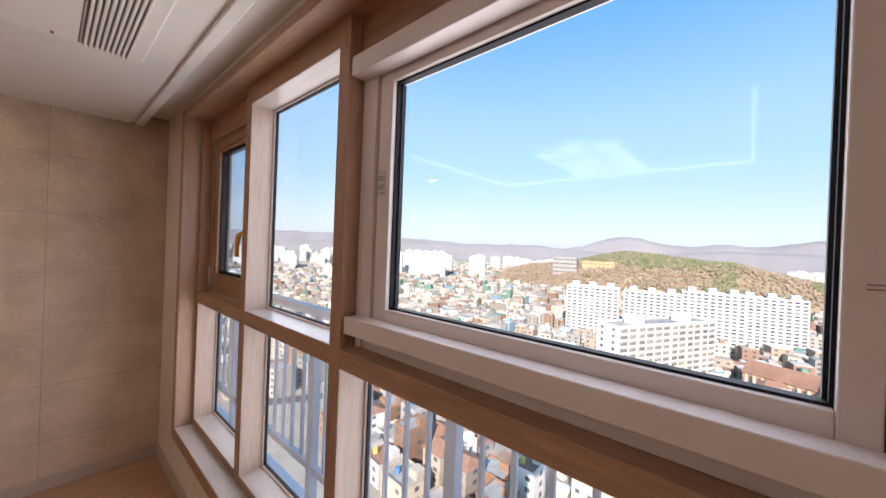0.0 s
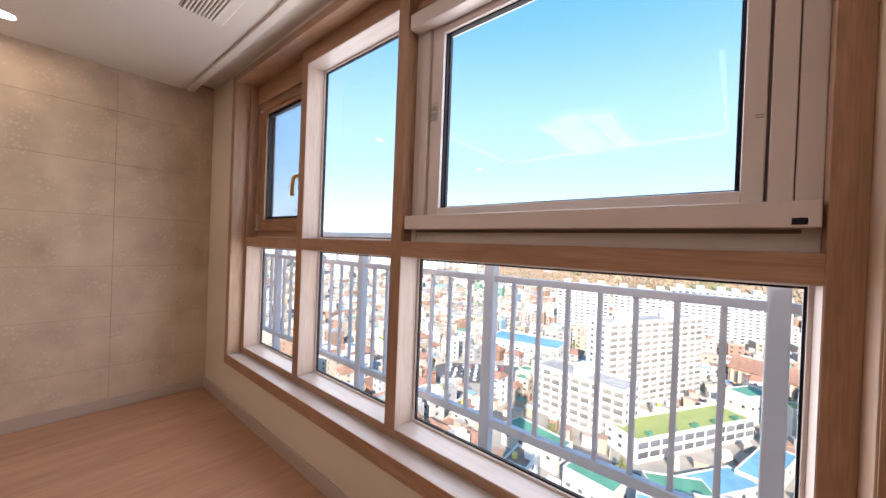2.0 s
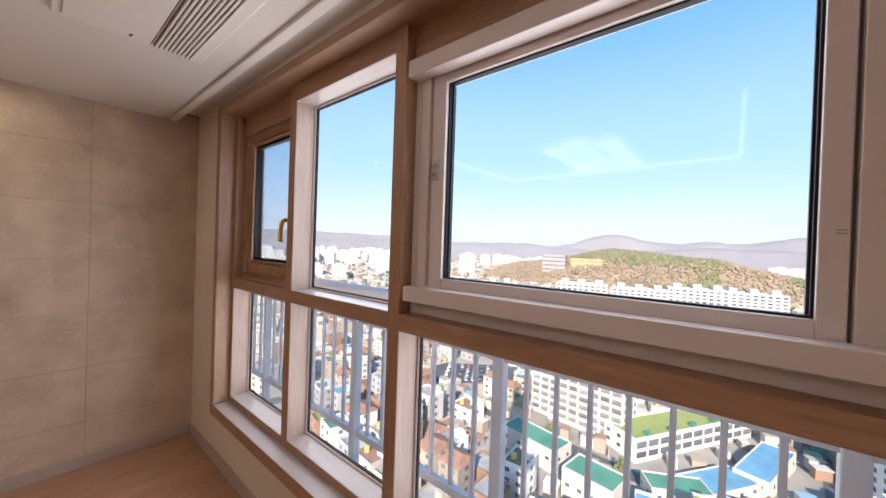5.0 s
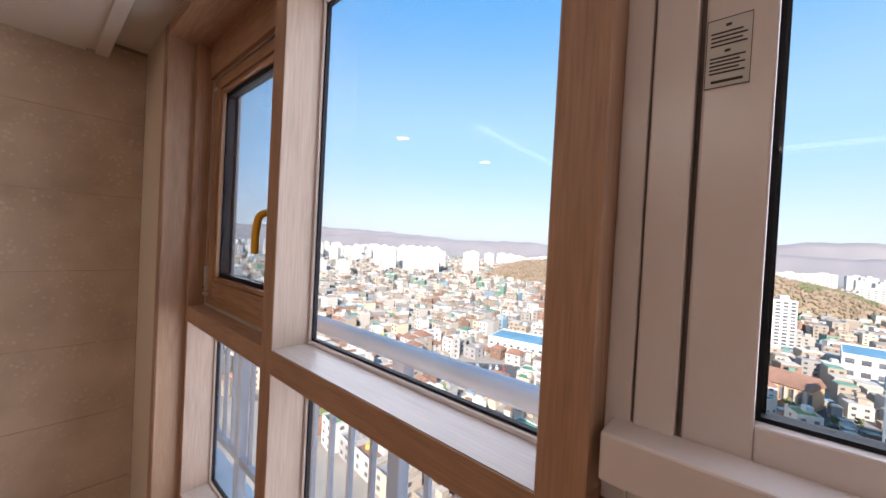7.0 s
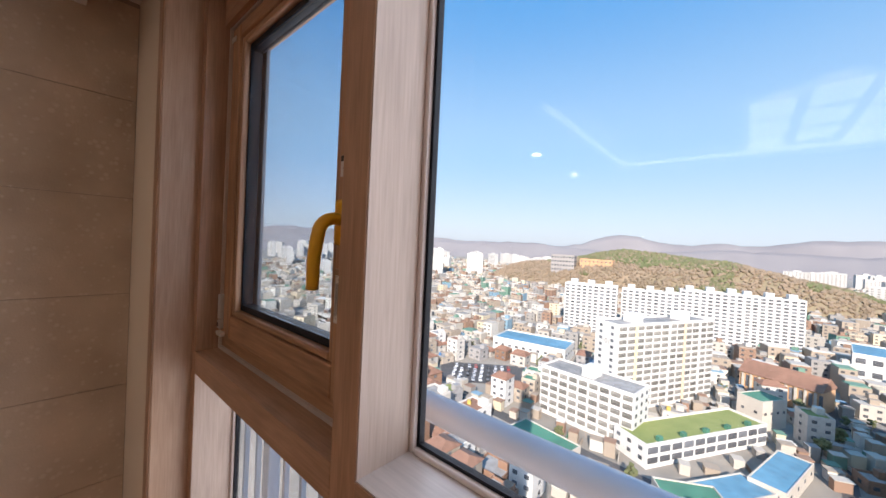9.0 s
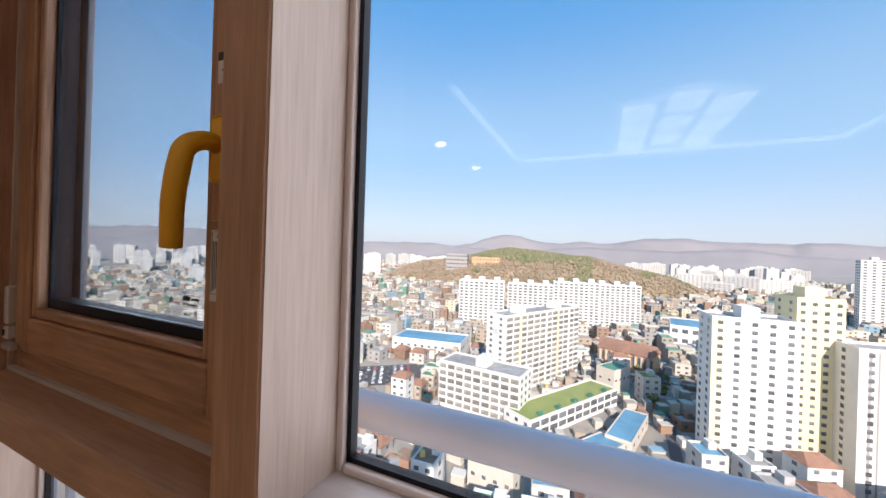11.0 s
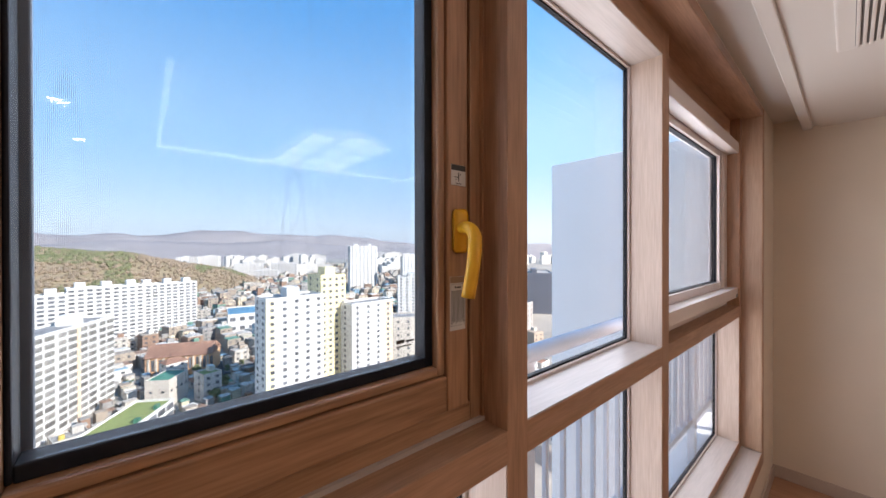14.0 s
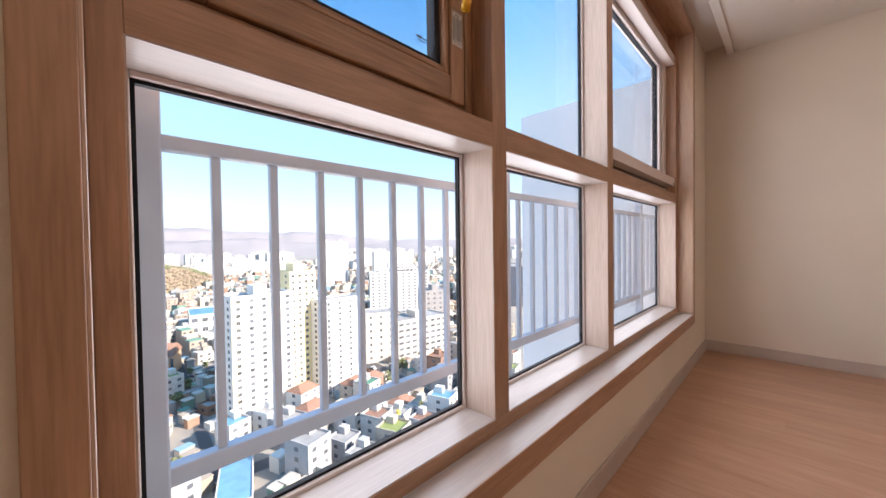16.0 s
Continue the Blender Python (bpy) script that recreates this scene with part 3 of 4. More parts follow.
    add("spacer_mark", box_bm(1.930, 1.945, sy - 0.0006, sy + 0.0009, 1.512, 1.5135), SEAM, root)
    add("spacer_mark", box_bm(1.930, 1.945, sy - 0.0006, sy + 0.0009, 1.518, 1.5195), SEAM, root)
    return root


slider()
rows_print = []
for k in range(4):
    rows_print += [(0.1, 0.9 - 0.1 * (k % 2), 0.60 + 0.06 * k, 0.625 + 0.06 * k)]
for k in range(5):
    rows_print += [(0.1, 0.88 - 0.12 * (k % 2), 0.20 + 0.055 * k, 0.225 + 0.055 * k)]
rows_print += [(0.42, 0.55, 0.87, 0.91), (0.42, 0.55, 0.50, 0.54), (0.15, 0.85, 0.07, 0.11), (0.0, 1.0, 0.0, 0.012), (0.0, 1.0, 0.988, 1.0), (0.0, 0.015, 0.0, 1.0), (0.985, 1.0, 0.0, 1.0)]
label_sticker("window_sticker", 0.910, 0.949, 1.705, 1.781, 0.0655, None, rows_print, "small grey caution sticker with black print lines")


# ---- balcony railing outside ----
def railing():
    root = thing("balcony_railing", (0.6, 0.32, 0.2), "white painted metal balcony railing outside the window", "railing", kind="structure")
    yr = 0.198
    posts = [-0.775, 0.267, 1.120, 1.970]
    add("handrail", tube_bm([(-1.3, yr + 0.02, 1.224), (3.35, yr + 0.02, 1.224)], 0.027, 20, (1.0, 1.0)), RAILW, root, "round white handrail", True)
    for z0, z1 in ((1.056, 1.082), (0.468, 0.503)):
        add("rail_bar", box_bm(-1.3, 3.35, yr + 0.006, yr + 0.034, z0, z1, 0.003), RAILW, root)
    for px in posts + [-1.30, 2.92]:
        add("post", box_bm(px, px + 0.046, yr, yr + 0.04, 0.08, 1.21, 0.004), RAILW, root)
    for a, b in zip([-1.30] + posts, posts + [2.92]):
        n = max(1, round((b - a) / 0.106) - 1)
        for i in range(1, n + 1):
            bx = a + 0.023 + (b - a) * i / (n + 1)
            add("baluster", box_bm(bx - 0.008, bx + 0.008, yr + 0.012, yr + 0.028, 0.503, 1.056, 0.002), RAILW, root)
    return root


railing()
struct("balcony_ledge", box_bm(-2.2, 3.35, YO + 0.012, 0.42, -0.12, 0.075, 0.01), SLABW, "white painted concrete ledge outside the window", "ledge")
struct("wing_wall", box_bm(3.36, 3.75, YO + 0.03, 2.05, -69.9, 2.58, 0.01), SLABW, "white painted wing wall of the apartment building", "wall")
struct("own_facade", box_bm(-8.0, XL - 0.21, -0.4, 0.1, -69.9, 30), SLABW, "white painted facade of the apartment building", "wall")


# ---- ceiling fittings ----
def ceiling_air_conditioner():
    root = thing("ceiling_air_conditioner", (-0.05, -0.75, ZC), "white one-way ceiling air conditioner with a long louvre grille", "air conditioner")
    x0, x1, y0, y1 = -0.175, 1.44, -0.86, -0.38
    add("frame", box_bm(x0, x1, y0, y1, ZC - 0.016, ZC, 0.008, seg=3), AC_W, root)
    add("panel", box_bm(x0 + 0.03, x1 - 0.03, y0 + 0.03, -0.575, ZC - 0.022, ZC - 0.016, 0.003), AC_W, root)
    add("panel_gap", box_bm(x0 + 0.03, x1 - 0.03, -0.575, -0.570, ZC - 0.0175, ZC - 0.016), SEAM, root)
    add("outlet", box_bm(x0 + 0.03, x1 - 0.03, -0.565, -0.425, ZC - 0.0172, ZC - 0.016), VENT, root, "grey air outlet")
    for k in range(9):
        y = -0.560 + 0.0155 * k
        add("louvre", box_bm(x0 + 0.03, x1 - 0.03, y, y + 0.009, ZC - 0.026, ZC - 0.0172, 0.002), AC_W, root)
    add("maker_mark", box_bm(x0 + 0.045, x0 + 0.07, -0.645, -0.635, ZC - 0.0232, ZC - 0.022), SEAM, root)
    return root


ceiling_air_conditioner()

LAMP = glowing("lamp_diffuser", (1.0, 0.95, 0.88), 2.2)


def ceiling_lamp():
    root = thing("ceiling_lamp", (0.68, -2.4, TZ), "lit white ceiling lamp of nine staggered square panels", "ceiling lamp")
    add("mount", box_bm(0.62, 0.80, -2.75, -2.15, TZ - 0.035, TZ, 0.006), AC_W, root)
    for i in range(3):
        for j in range(3):
            cx, cy = 0.47 + i * 0.235, -2.86 + j * 0.37 + (0.13 if i == 1 else 0.0)
            z = TZ - 0.043 - (0.004 if i == 1 else 0.0)
            add("diffuser", box_bm(cx - 0.094, cx + 0.094, cy - 0.142, cy + 0.142, z, z + 0.008, 0.003), LAMP, root, "glowing white diffuser panel")
    return root


ceiling_lamp()
SPOT = glowing("downlight_glow", (1.0, 0.85, 0.62), 30.0)


def downlight():
    root = thing("downlight", (0, 0, 0), "lit round recessed downlight with a white ring", "downlight", "ceiling downlights")
    ring = bmesh.new()
    n = 28
    prof = ((0.046, -0.004), (0.055, -0.007), (0.062, -0.004), (0.064, 0.0), (0.044, 0.0))
    rows = [[ring.verts.new((r * math.cos(2 * math.pi * k / n), r * math.sin(2 * math.pi * k / n), z)) for k in range(n)] for r, z in prof]
    for r0, r1 in zip(rows, rows[1:] + rows[:1]):
        for k in range(n):
            ring.faces.new((r0[k], r0[(k + 1) % n], r1[(k + 1) % n], r1[k]))
    bmesh.ops.recalc_face_normals(ring, faces=ring.faces)
    part("ring", ring, AC_W, root, "white trim ring", True)
    disc = bmesh.new()
    bmesh.ops.create_cone(disc, cap_ends=True, segments=24, radius1=0.036, radius2=0.044, depth=0.004)
    bmesh.ops.translate(disc, vec=(0, 0, -0.0028), verts=disc.verts)
    part("bulb", disc, SPOT, root, "glowing warm bulb face")
    return root


dl = downlight()
dl.location = (-1.02, -1.12, ZC)
for yy in (-2.05, -2.88):
    copy_thing(dl, pose(-0.90, yy, ZC))


# ---- the city outside ----
GZ = -70.0
GROUND = mat("city_ground", (0.25, 0.225, 0.195), 0.9, color2=(0.40, 0.35, 0.29), scale=0.08, bump=0.0)
ROAD = mat("asphalt", (0.11, 0.105, 0.105), 0.85, spots=0.3, scale=0.4)
B_WHITE = mat("white_render", (0.74, 0.71, 0.665), 0.8, spots=0.12, scale=0.25, rnd=0.05)
B_CREAM = mat("cream_render", (0.84, 0.71, 0.42), 0.8, spots=0.08, scale=0.25)
B_PEACH = mat("peach_render", (0.82, 0.60, 0.42), 0.8, spots=0.08, scale=0.25)
B_GREY = mat("grey_render", (0.36, 0.33, 0.31), 0.8, spots=0.12, scale=0.25)
B_DARK = mat("slate_grey_cladding", (0.13, 0.14, 0.17), 0.6, spots=0.15, scale=0.25)
B_BEIGE = mat("beige_render", (0.60, 0.53, 0.45), 0.8, spots=0.12, scale=0.25)
B_BRICK = mat("orange_brick", (0.66, 0.38, 0.21), 0.85, spots=0.2, scale=1.2)
R_GREEN = mat("green_waterproof_roof", (0.20, 0.24, 0.07), 0.75, spots=0.25, scale=0.2, color2=(0.28, 0.30, 0.10))
R_TEAL = mat("teal_green_roof", (0.09, 0.26, 0.17), 0.7, spots=0.4, scale=0.2)
R_BLUE = mat("blue_sheet_roof", (0.15, 0.34, 0.47), 0.55, spots=0.35, scale=0.3)
R_TILE = mat("brown_tile_roof", (0.34, 0.18, 0.12), 0.85, spots=0.4, scale=0.6)
R_GREY = mat("grey_flat_roof", (0.38, 0.36, 0.34), 0.9, spots=0.45, scale=0.3)
# dark city glazing lifted to grey, the haze in front put into its colour
WIN = mat("hazed_window_glass", (0.17, 0.175, 0.19), 0.15, spots=0.4, scale=0.5, rnd=0.4)
BALC = mat("hazed_balcony_glass", (0.32, 0.30, 0.27), 0.2, spots=0.5, scale=0.8, rnd=0.35)
LEAF = mat("pine_foliage", (0.12, 0.14, 0.055), 0.9, color2=(0.17, 0.16, 0.08), scale=0.08)
SCRUB = mat("dry_winter_woods", (0.31, 0.225, 0.155), 0.95, color2=(0.22, 0.17, 0.115), scale=0.05)
HILL = mat("hill_earth", (0.32, 0.235, 0.155), 0.95, color2=(0.24, 0.195, 0.115), scale=0.02)
# distance haze is part of this base colour, lightening the ridges
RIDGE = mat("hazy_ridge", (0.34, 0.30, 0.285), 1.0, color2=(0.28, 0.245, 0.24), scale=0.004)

gb = bmesh.new()
bmesh.ops.create_grid(gb, x_segments=40, y_segments=40, size=4700)
bmesh.ops.translate(gb, vec=(0, 0, GZ), verts=gb.verts)
struct("ground", gb, GROUND, "grey-brown city ground reaching the horizon", "ground")


def strip(name, a, b, width, z, material, label):
    a, b = Vector(a), Vector(b)
    d = (b - a).normalized()
    s = Vector((-d.y, d.x)) * width / 2
    bm = bmesh.new()
    lo = [bm.verts.new((p.x, p.y, GZ + z - 0.02)) for p in (a + s, a - s, b - s, b + s)]
    hi = [bm.verts.new((p.x, p.y, GZ + z)) for p in (a + s, a - s, b - s, b + s)]
    bm.faces.new(hi)
    for i in range(4):
        bm.faces.new((lo[i], lo[(i + 1) % 4], hi[(i + 1) % 4], hi[i]))
    bmesh.ops.recalc_face_normals(bm, faces=bm.faces)
    return struct(name, bm, material, label, "road")


ROADS = (((-160, 60), (20, 420), 7), ((-300, 150), (60, 118), 6), ((102, 60), (128, 330), 9), ((-70, 245), (320, 225), 6), ((20, 60), (38, 300), 4), ((130, 150), (420, 120), 7), ((-420, 330), (-120, 300), 12), ((-330, 420), (420, 520), 10))
for i, (a, b, w) in enumerate(ROADS):
    strip("road_%d" % (i + 1), a, b, w, 0.06 + 0.03 * i, ROAD, "dark asphalt street between the houses")
strip("pavement", (-128, 150), (-92, 178), 30, 0.30, ROAD, "asphalt car park beside the houses")

TANKS = (mat("yellow_tank", (0.62, 0.47, 0.12), 0.5, spots=0.1), mat("blue_tank", (0.10, 0.22, 0.42), 0.5, spots=0.1))
WINDOW_MESHES = {}


def unit_mesh(key, w, h, d, material):
    """One shared box mesh for alike facade pieces."""
    if key not in WINDOW_MESHES:
        me = bpy.data.meshes.new(key)
        bm = box_bm(-w / 2, w / 2, -d, 0.0, -h / 2, h / 2)
        bm.to_mesh(me)
        bm.free()
        me.materials.append(material)
        WINDOW_MESHES[key] = me
    return WINDOW_MESHES[key]


def facade(root, origin, along, length, z0, z1, floors, cols, key, w, h, d, material, name="window", skip=None):
    """Rows of separate windows on one wall; origin is its base corner, along its direction, outward normal to the right of along."""
    me = unit_mesh(key, w, h, d, material)
    yaw = math.atan2(along.y, along.x)
    for f in range(floors):
        for c in range(cols):
            if skip and skip(f, c):
                continue
            o = new(name, me)
            o.parent = root
            p = origin + along * (length * (c + 0.5) / cols)
            o.matrix_local = Matrix.Translation((p.x, p.y, z0 + (z1 - z0) * (f + 0.55) / floors)) @ Matrix.Rotation(yaw, 4, "Z")


def footprint(a, b, depth):
    """Local frame of a block whose front base edge runs from a to b."""
    a, b = Vector(a), Vector(b)
    u = (b - a).normalized()
    v = Vector((-u.y, u.x))
    return a, u, v, (b - a).length


def oblong(u, v, L0, L1, D0, D1, z0, z1, bm=None):
    bm = bm or bmesh.new()
    c = [u * L0 + v * D0, u * L1 + v * D0, u * L1 + v * D1, u * L0 + v * D1]
    lo = [bm.verts.new((p.x, p.y, z0)) for p in c]
    hi = [bm.verts.new((p.x, p.y, z1)) for p in c]
    bm.faces.new(lo[::-1])
    bm.faces.new(hi)
    for i in range(4):
        bm.faces.new((lo[i], lo[(i + 1) % 4], hi[(i + 1) % 4], hi[i]))
    return bm


TAKEN = []


def block(name, a, b, depth, top, floors, cols, wall, label, side_cols=0, roof=None, balcony=None, category="building", win=(1.5, 1.3), heads=0, parapet=0.9, band=None, upper=(), plant=0):
    """A flat-roofed building with its storeys, windows, parapet and stair heads."""
    a, u, v, L = footprint(a, b, depth)
    H = top - GZ
    root = thing(name, (a.x, a.y, GZ), label, category)
    part("wall", oblong(u, v, 0, L, 0, depth, 0, H), wall, root)
    part("roof", oblong(u, v, 0.4, L - 0.4, 0.4, depth - 0.4, H - 0.2, H + 0.05), roof or R_GREY, root)
    pb = bmesh.new()
    for q in ((0, L, 0, 0.35), (0, L, depth - 0.35, depth), (0, 0.35, 0.35, depth - 0.35), (L - 0.35, L, 0.35, depth - 0.35)):
        oblong(u, v, *q, H, H + parapet, pb)
    part("parapet", pb, wall, root)
    for k in range(heads):
        s = L * (k + 0.5) / heads
        part("stair_head", oblong(u, v, s - 2.6, s + 2.6, depth * 0.25, depth * 0.75, H, H + 4.2), wall, root)
    for s0, s1, rise in upper:
        part("upper_storeys", oblong(u, v, L * s0, L * s1, 0.25, depth * 0.8, H, H + rise), wall, root)
        n_ = max(2, int(L * (s1 - s0) // 3.4))
        facade(root, u * (L * s0) + v * 0.25, u, L * (s1 - s0), H, H + rise, max(1, int(rise // 3)), n_, name + "_upper_win", 1.5, 1.3, 0.12, WIN)
    for k in range(plant):
        s = L * (k + 0.7) / (plant + 0.4)
        part("roof_unit", oblong(u, v, s - 0.9, s + 0.9, 1.2, 2.6, H, H + 1.7), R_TEAL, root, "small green roof unit")
    zero = Vector((0, 0))
    key = "%s_win_%d" % (name, round(win[0] * 10))
    if balcony:
        facade(root, zero - v * 0.0, u, L, 1.0, H, floors, cols, name + "_balcony_%d" % round(L), L / cols * 0.78, H / floors * 0.56, 0.25, balcony, "balcony_window")
        for f in range(1, floors):
            z = 1.0 + (H - 1.0) * f / floors
            part("floor_band", oblong(u, v, 0, L, -0.35, 0.0, z - 0.35, z), wall, root)
    else:
        facade(root, zero, u, L, 1.0, H, floors, cols, key, win[0], win[1], 0.12, WIN)
    if side_cols:
        facade(root, u * L, v, depth, 1.0, H, floors, side_cols, key + "s", min(win[0], depth / side_cols * 0.5), win[1], 0.12, WIN)
        facade(root, v * depth, -v, depth, 1.0, H, floors, side_cols, key + "s", min(win[0], depth / side_cols * 0.5), win[1], 0.12, WIN)
    if band:
        for (s0, s1, m_) in band:
            part("stripe", oblong(u, v, L * s0, L * s1, -0.42 if balcony else -0.06, 0.0, 0.5, H), m_, root)
    c = a + u * (L / 2) + v * (depth / 2)
    TAKEN.append((c, max(L, depth) * 0.5 + 5, u, v, L / 2 + 5, depth / 2 + 5))
    return root


# apartment blocks and larger buildings, nearest first
block("apartment_building", (36, 149), (60, 151), 13, -19.5, 18, 5, B_WHITE, "white high-rise apartment block with small dark windows", side_cols=2, heads=1, win=(1.6, 1.3), band=((0.0, 0.13, B_CREAM),))
block("apartment_building", (61.5, 158), (74, 159), 14, -12.0, 20, 4, B_CREAM, "cream-yellow stair core of a high-rise block", side_cols=2, heads=1, win=(1.3, 1.2))
block("apartment_building", (72.5, 149), (96, 151.5), 12, -25.5, 17, 4, B_WHITE, "white high-rise block with grey stripe and peach end", side_cols=1, heads=0, win=(1.4, 1.3), band=((0.10, 0.13, B_GREY), (0.19, 0.21, B_GREY), (0.80, 1.0, B_PEACH)))
block("apartment_building", (-41, 168), (-11, 226), 13, -31, 13, 12, B_WHITE, "white slab apartment block with glazed balconies", side_cols=2, balcony=BALC, heads=2, band=((0.155, 0.18, B_CREAM), (0.488, 0.512, B_WHITE), (0.655, 0.68, B_PEACH), (0.82, 0.845, B_WHITE)))
block("apartment_building", (-66, 146), (-28, 141), 15, -50, 6, 9, B_WHITE, "white low apartment block with glazed balconies", side_cols=3, balcony=BALC, heads=1)
block("shop_building", (-22, 133), (9, 185), 14, -62.5, 2, 11, B_WHITE, "long low white building with a green flat roof", side_cols=3, roof=R_GREEN, balcony=WIN, plant=5)
for i, (x, y) in enumerate(((-118, 300), (-78, 322), (-40, 346), (-4, 372))):
    block("apartment_building", (x, y), (x + 40, y + 8), 13, -27 - (i % 2) * 2, 15, 9, B_WHITE, "white slab apartment block with stepped stair heads", side_cols=2, heads=3, win=(2.9, 1.6))
block("apartment_building", (176, 268), (223, 240), 15, -26, 15, 10, B_WHITE, "white broad apartment tower with stepped roof", side_cols=2, upper=((0.16, 0.8, 4.0), (0.3, 0.72, 9.0)), win=(2.0, 1.4))
block("office_building", (128, 166), (165, 161), 22, -47, 6, 8, B_BEIGE, "beige office building with bands of windows", side_cols=4, heads=1, win=(3.2, 1.5))
block("office_building", (112, 176), (128, 168), 16, -41, 7, 3, B_BEIGE, "beige narrow office building with small windows", side_cols=2, win=(1.2, 1.4))
block("office_building", (206, 188), (213, 160), 26, -43, 7, 5, B_GREY, "grey stone-clad building with tall narrow windows", side_cols=4, heads=1, win=(1.0, 2.2))
block("office_building", (186, 205), (204, 196), 24, -38, 8, 4, B_GREY, "grey-brown office building with flat roof", side_cols=3, heads=1)
block("department_store", (285, 262), (330, 205), 60, -27, 5, 6, B_DARK, "dark slate-clad department store", side_cols=4, heads=2, win=(1.2, 3.0))
block("market_hall", (-130, 207), (-82, 214), 26, -61, 1, 10, B_WHITE, "low white market hall", side_cols=4, roof=R_BLUE, win=(2.0, 1.4))
block("sports_hall", (52, 330), (112, 322), 42, -54, 2, 9, B_WHITE, "white hall with a pale blue roof", side_cols=5, roof=R_BLUE, win=(4.0, 3.2))
block("apartment_building", (256, 530), (300, 520), 18, 3, 24, 7, B_WHITE, "tall white apartment tower far off", side_cols=3, heads=2, win=(2.6, 1.5))
block("apartment_building", (318, 470), (352, 458), 16, -13, 18, 6, B_WHITE, "white apartment tower far off", side_cols=3, heads=1, win=(2.6, 1.5))
block("apartment_building", (362, 478), (392, 462), 16, -15, 18, 6, B_WHITE, "white apartment tower far off", side_cols=3, heads=1, win=(2.6, 1.5))
block("apartment_building", (-585, 565), (-530, 610), 16, -9, 18, 8, B_WHITE, "broad white apartment slab far off", side_cols=2, heads=4, win=(2.8, 1.5))
for (x, y, t) in ((-680, 560, -14), (-640, 600, -16), (-700, 640, -10), (-520, 690, -18), (-760, 600, -12)):
    block("apartment_building", (x, y), (x + 30, y + 24), 16, t, 17, 3, B_WHITE, "white apartment block far off", side_cols=2, heads=2, win=(2.8, 1.5))


def church():
    a, u, v, L = footprint((0, 250), (29, 238), 16)
    root = thing("church", (a.x, a.y, GZ), "orange brick church with a brown gabled roof", "church")
    D, H, R = 17, 11, 16.5
    part("wall", oblong(u, v, 0, L, 0, D, 0, H), B_BRICK, root)
    rb = bmesh.new()
    for s0, s1 in ((-0.6, L + 0.6),):
        pts = [(s0, -0.8, H), (s1, -0.8, H), (s1, D / 2, R), (s0, D / 2, R), (s1, D + 0.8, H), (s0, D + 0.8, H)]
        vs = [rb.verts.new((*(u * s + v * d), z)) for s, d, z in pts]
        rb.faces.new((vs[0], vs[1], vs[2], vs[3]))
        rb.faces.new((vs[3], vs[2], vs[4], vs[5]))
        rb.faces.new((vs[0], vs[3], vs[5]))
        rb.faces.new((vs[1], vs[4], vs[2]))
        rb.faces.new((vs[0], vs[5], vs[4], vs[1]))
    part("roof", rb, R_TILE, root)
    for k in range(9):
        s = L * (k + 0.5) / 9
        part("buttress", oblong(u, v, s - 0.4, s + 0.4, -0.9, 0, 0, H - 0.6), B_BEIGE, root)
    facade(root, Vector((0, 0)) + u * (L / 18), u, L, 1.5, H, 1, 9, "church_win", 1.3, 6.0, 0.1, WIN)
    TAKEN.append((a + u * 15 + v * 8, 22, u, v, 19, 14))


church()

block("office_building", (-282, 640), (-240, 646), 20, -8, 8, 8, B_GREY, "grey office block beside the hill", side_cols=2, win=(3.5, 3.0))
block("office_building", (-232, 652), (-176, 652), 20, -13, 7, 8, B_BRICK, "orange brick office block on the hill", side_cols=2, win=(3.0, 2.0))

# low blue-roofed sheds
for (a, b, d, t, rf) in (((12, 140), (20, 168), 9, -65, R_BLUE), ((-2, 122), (10, 140), 10, -66, R_BLUE), ((48, 214), (66, 208), 12, -60, R_BLUE), ((66, 188), (80, 184), 10, -62, R_BLUE), ((-14, 112), (0, 120), 8, -64, R_TEAL), ((-62, 112), (-40, 108), 10, -63, R_TEAL), ((-34, 98), (-20, 96), 10, -60, R_TEAL), ((28, 100), (36, 126), 9, -66, R_BLUE), ((8, 198), (16, 210), 10, -58, R_TEAL)):
    block("warehouse", a, b, d, t, 1, 4, B_BEIGE, "small low building with a coloured sheet roof", side_cols=2, roof=rf, win=(1.2, 1.0), parapet=0.4)


def free_spot(x, y, r):
    p = Vector((x, y))
    for c, rad, u, v, hl, hd in TAKEN:
        q = p - c
        if abs(q.dot(u)) < hl + r and abs(q.dot(v)) < hd + r:
            return False
    for a, b, w in ROADS:
        a, b = Vector(a), Vector(b)
        d = b - a
        s = max(0.0, min(1.0, (p - a).dot(d) / d.length_squared))
        if (p - (a + d * s)).length < w / 2 + r * 0.8:
            return False
    q = p - Vector((-110, 164))
    return q.length > 24


HILL_C, HILL_R = Vector((-150, 760)), (330, 170)


def hill_height(x, y):
    dx, dy = (x - HILL_C.x) / HILL_R[0], (y - HILL_C.y) / HILL_R[1]
    r = dx * dx + dy * dy
    if r >= 1:
        return 0.0
    return (1 - r) ** 0.75 * (66 + 20 * noise.noise(Vector((x * 0.008, y * 0.008, 0)))) + 2 * noise.noise(Vector((x * 0.03, y * 0.03, 3)))


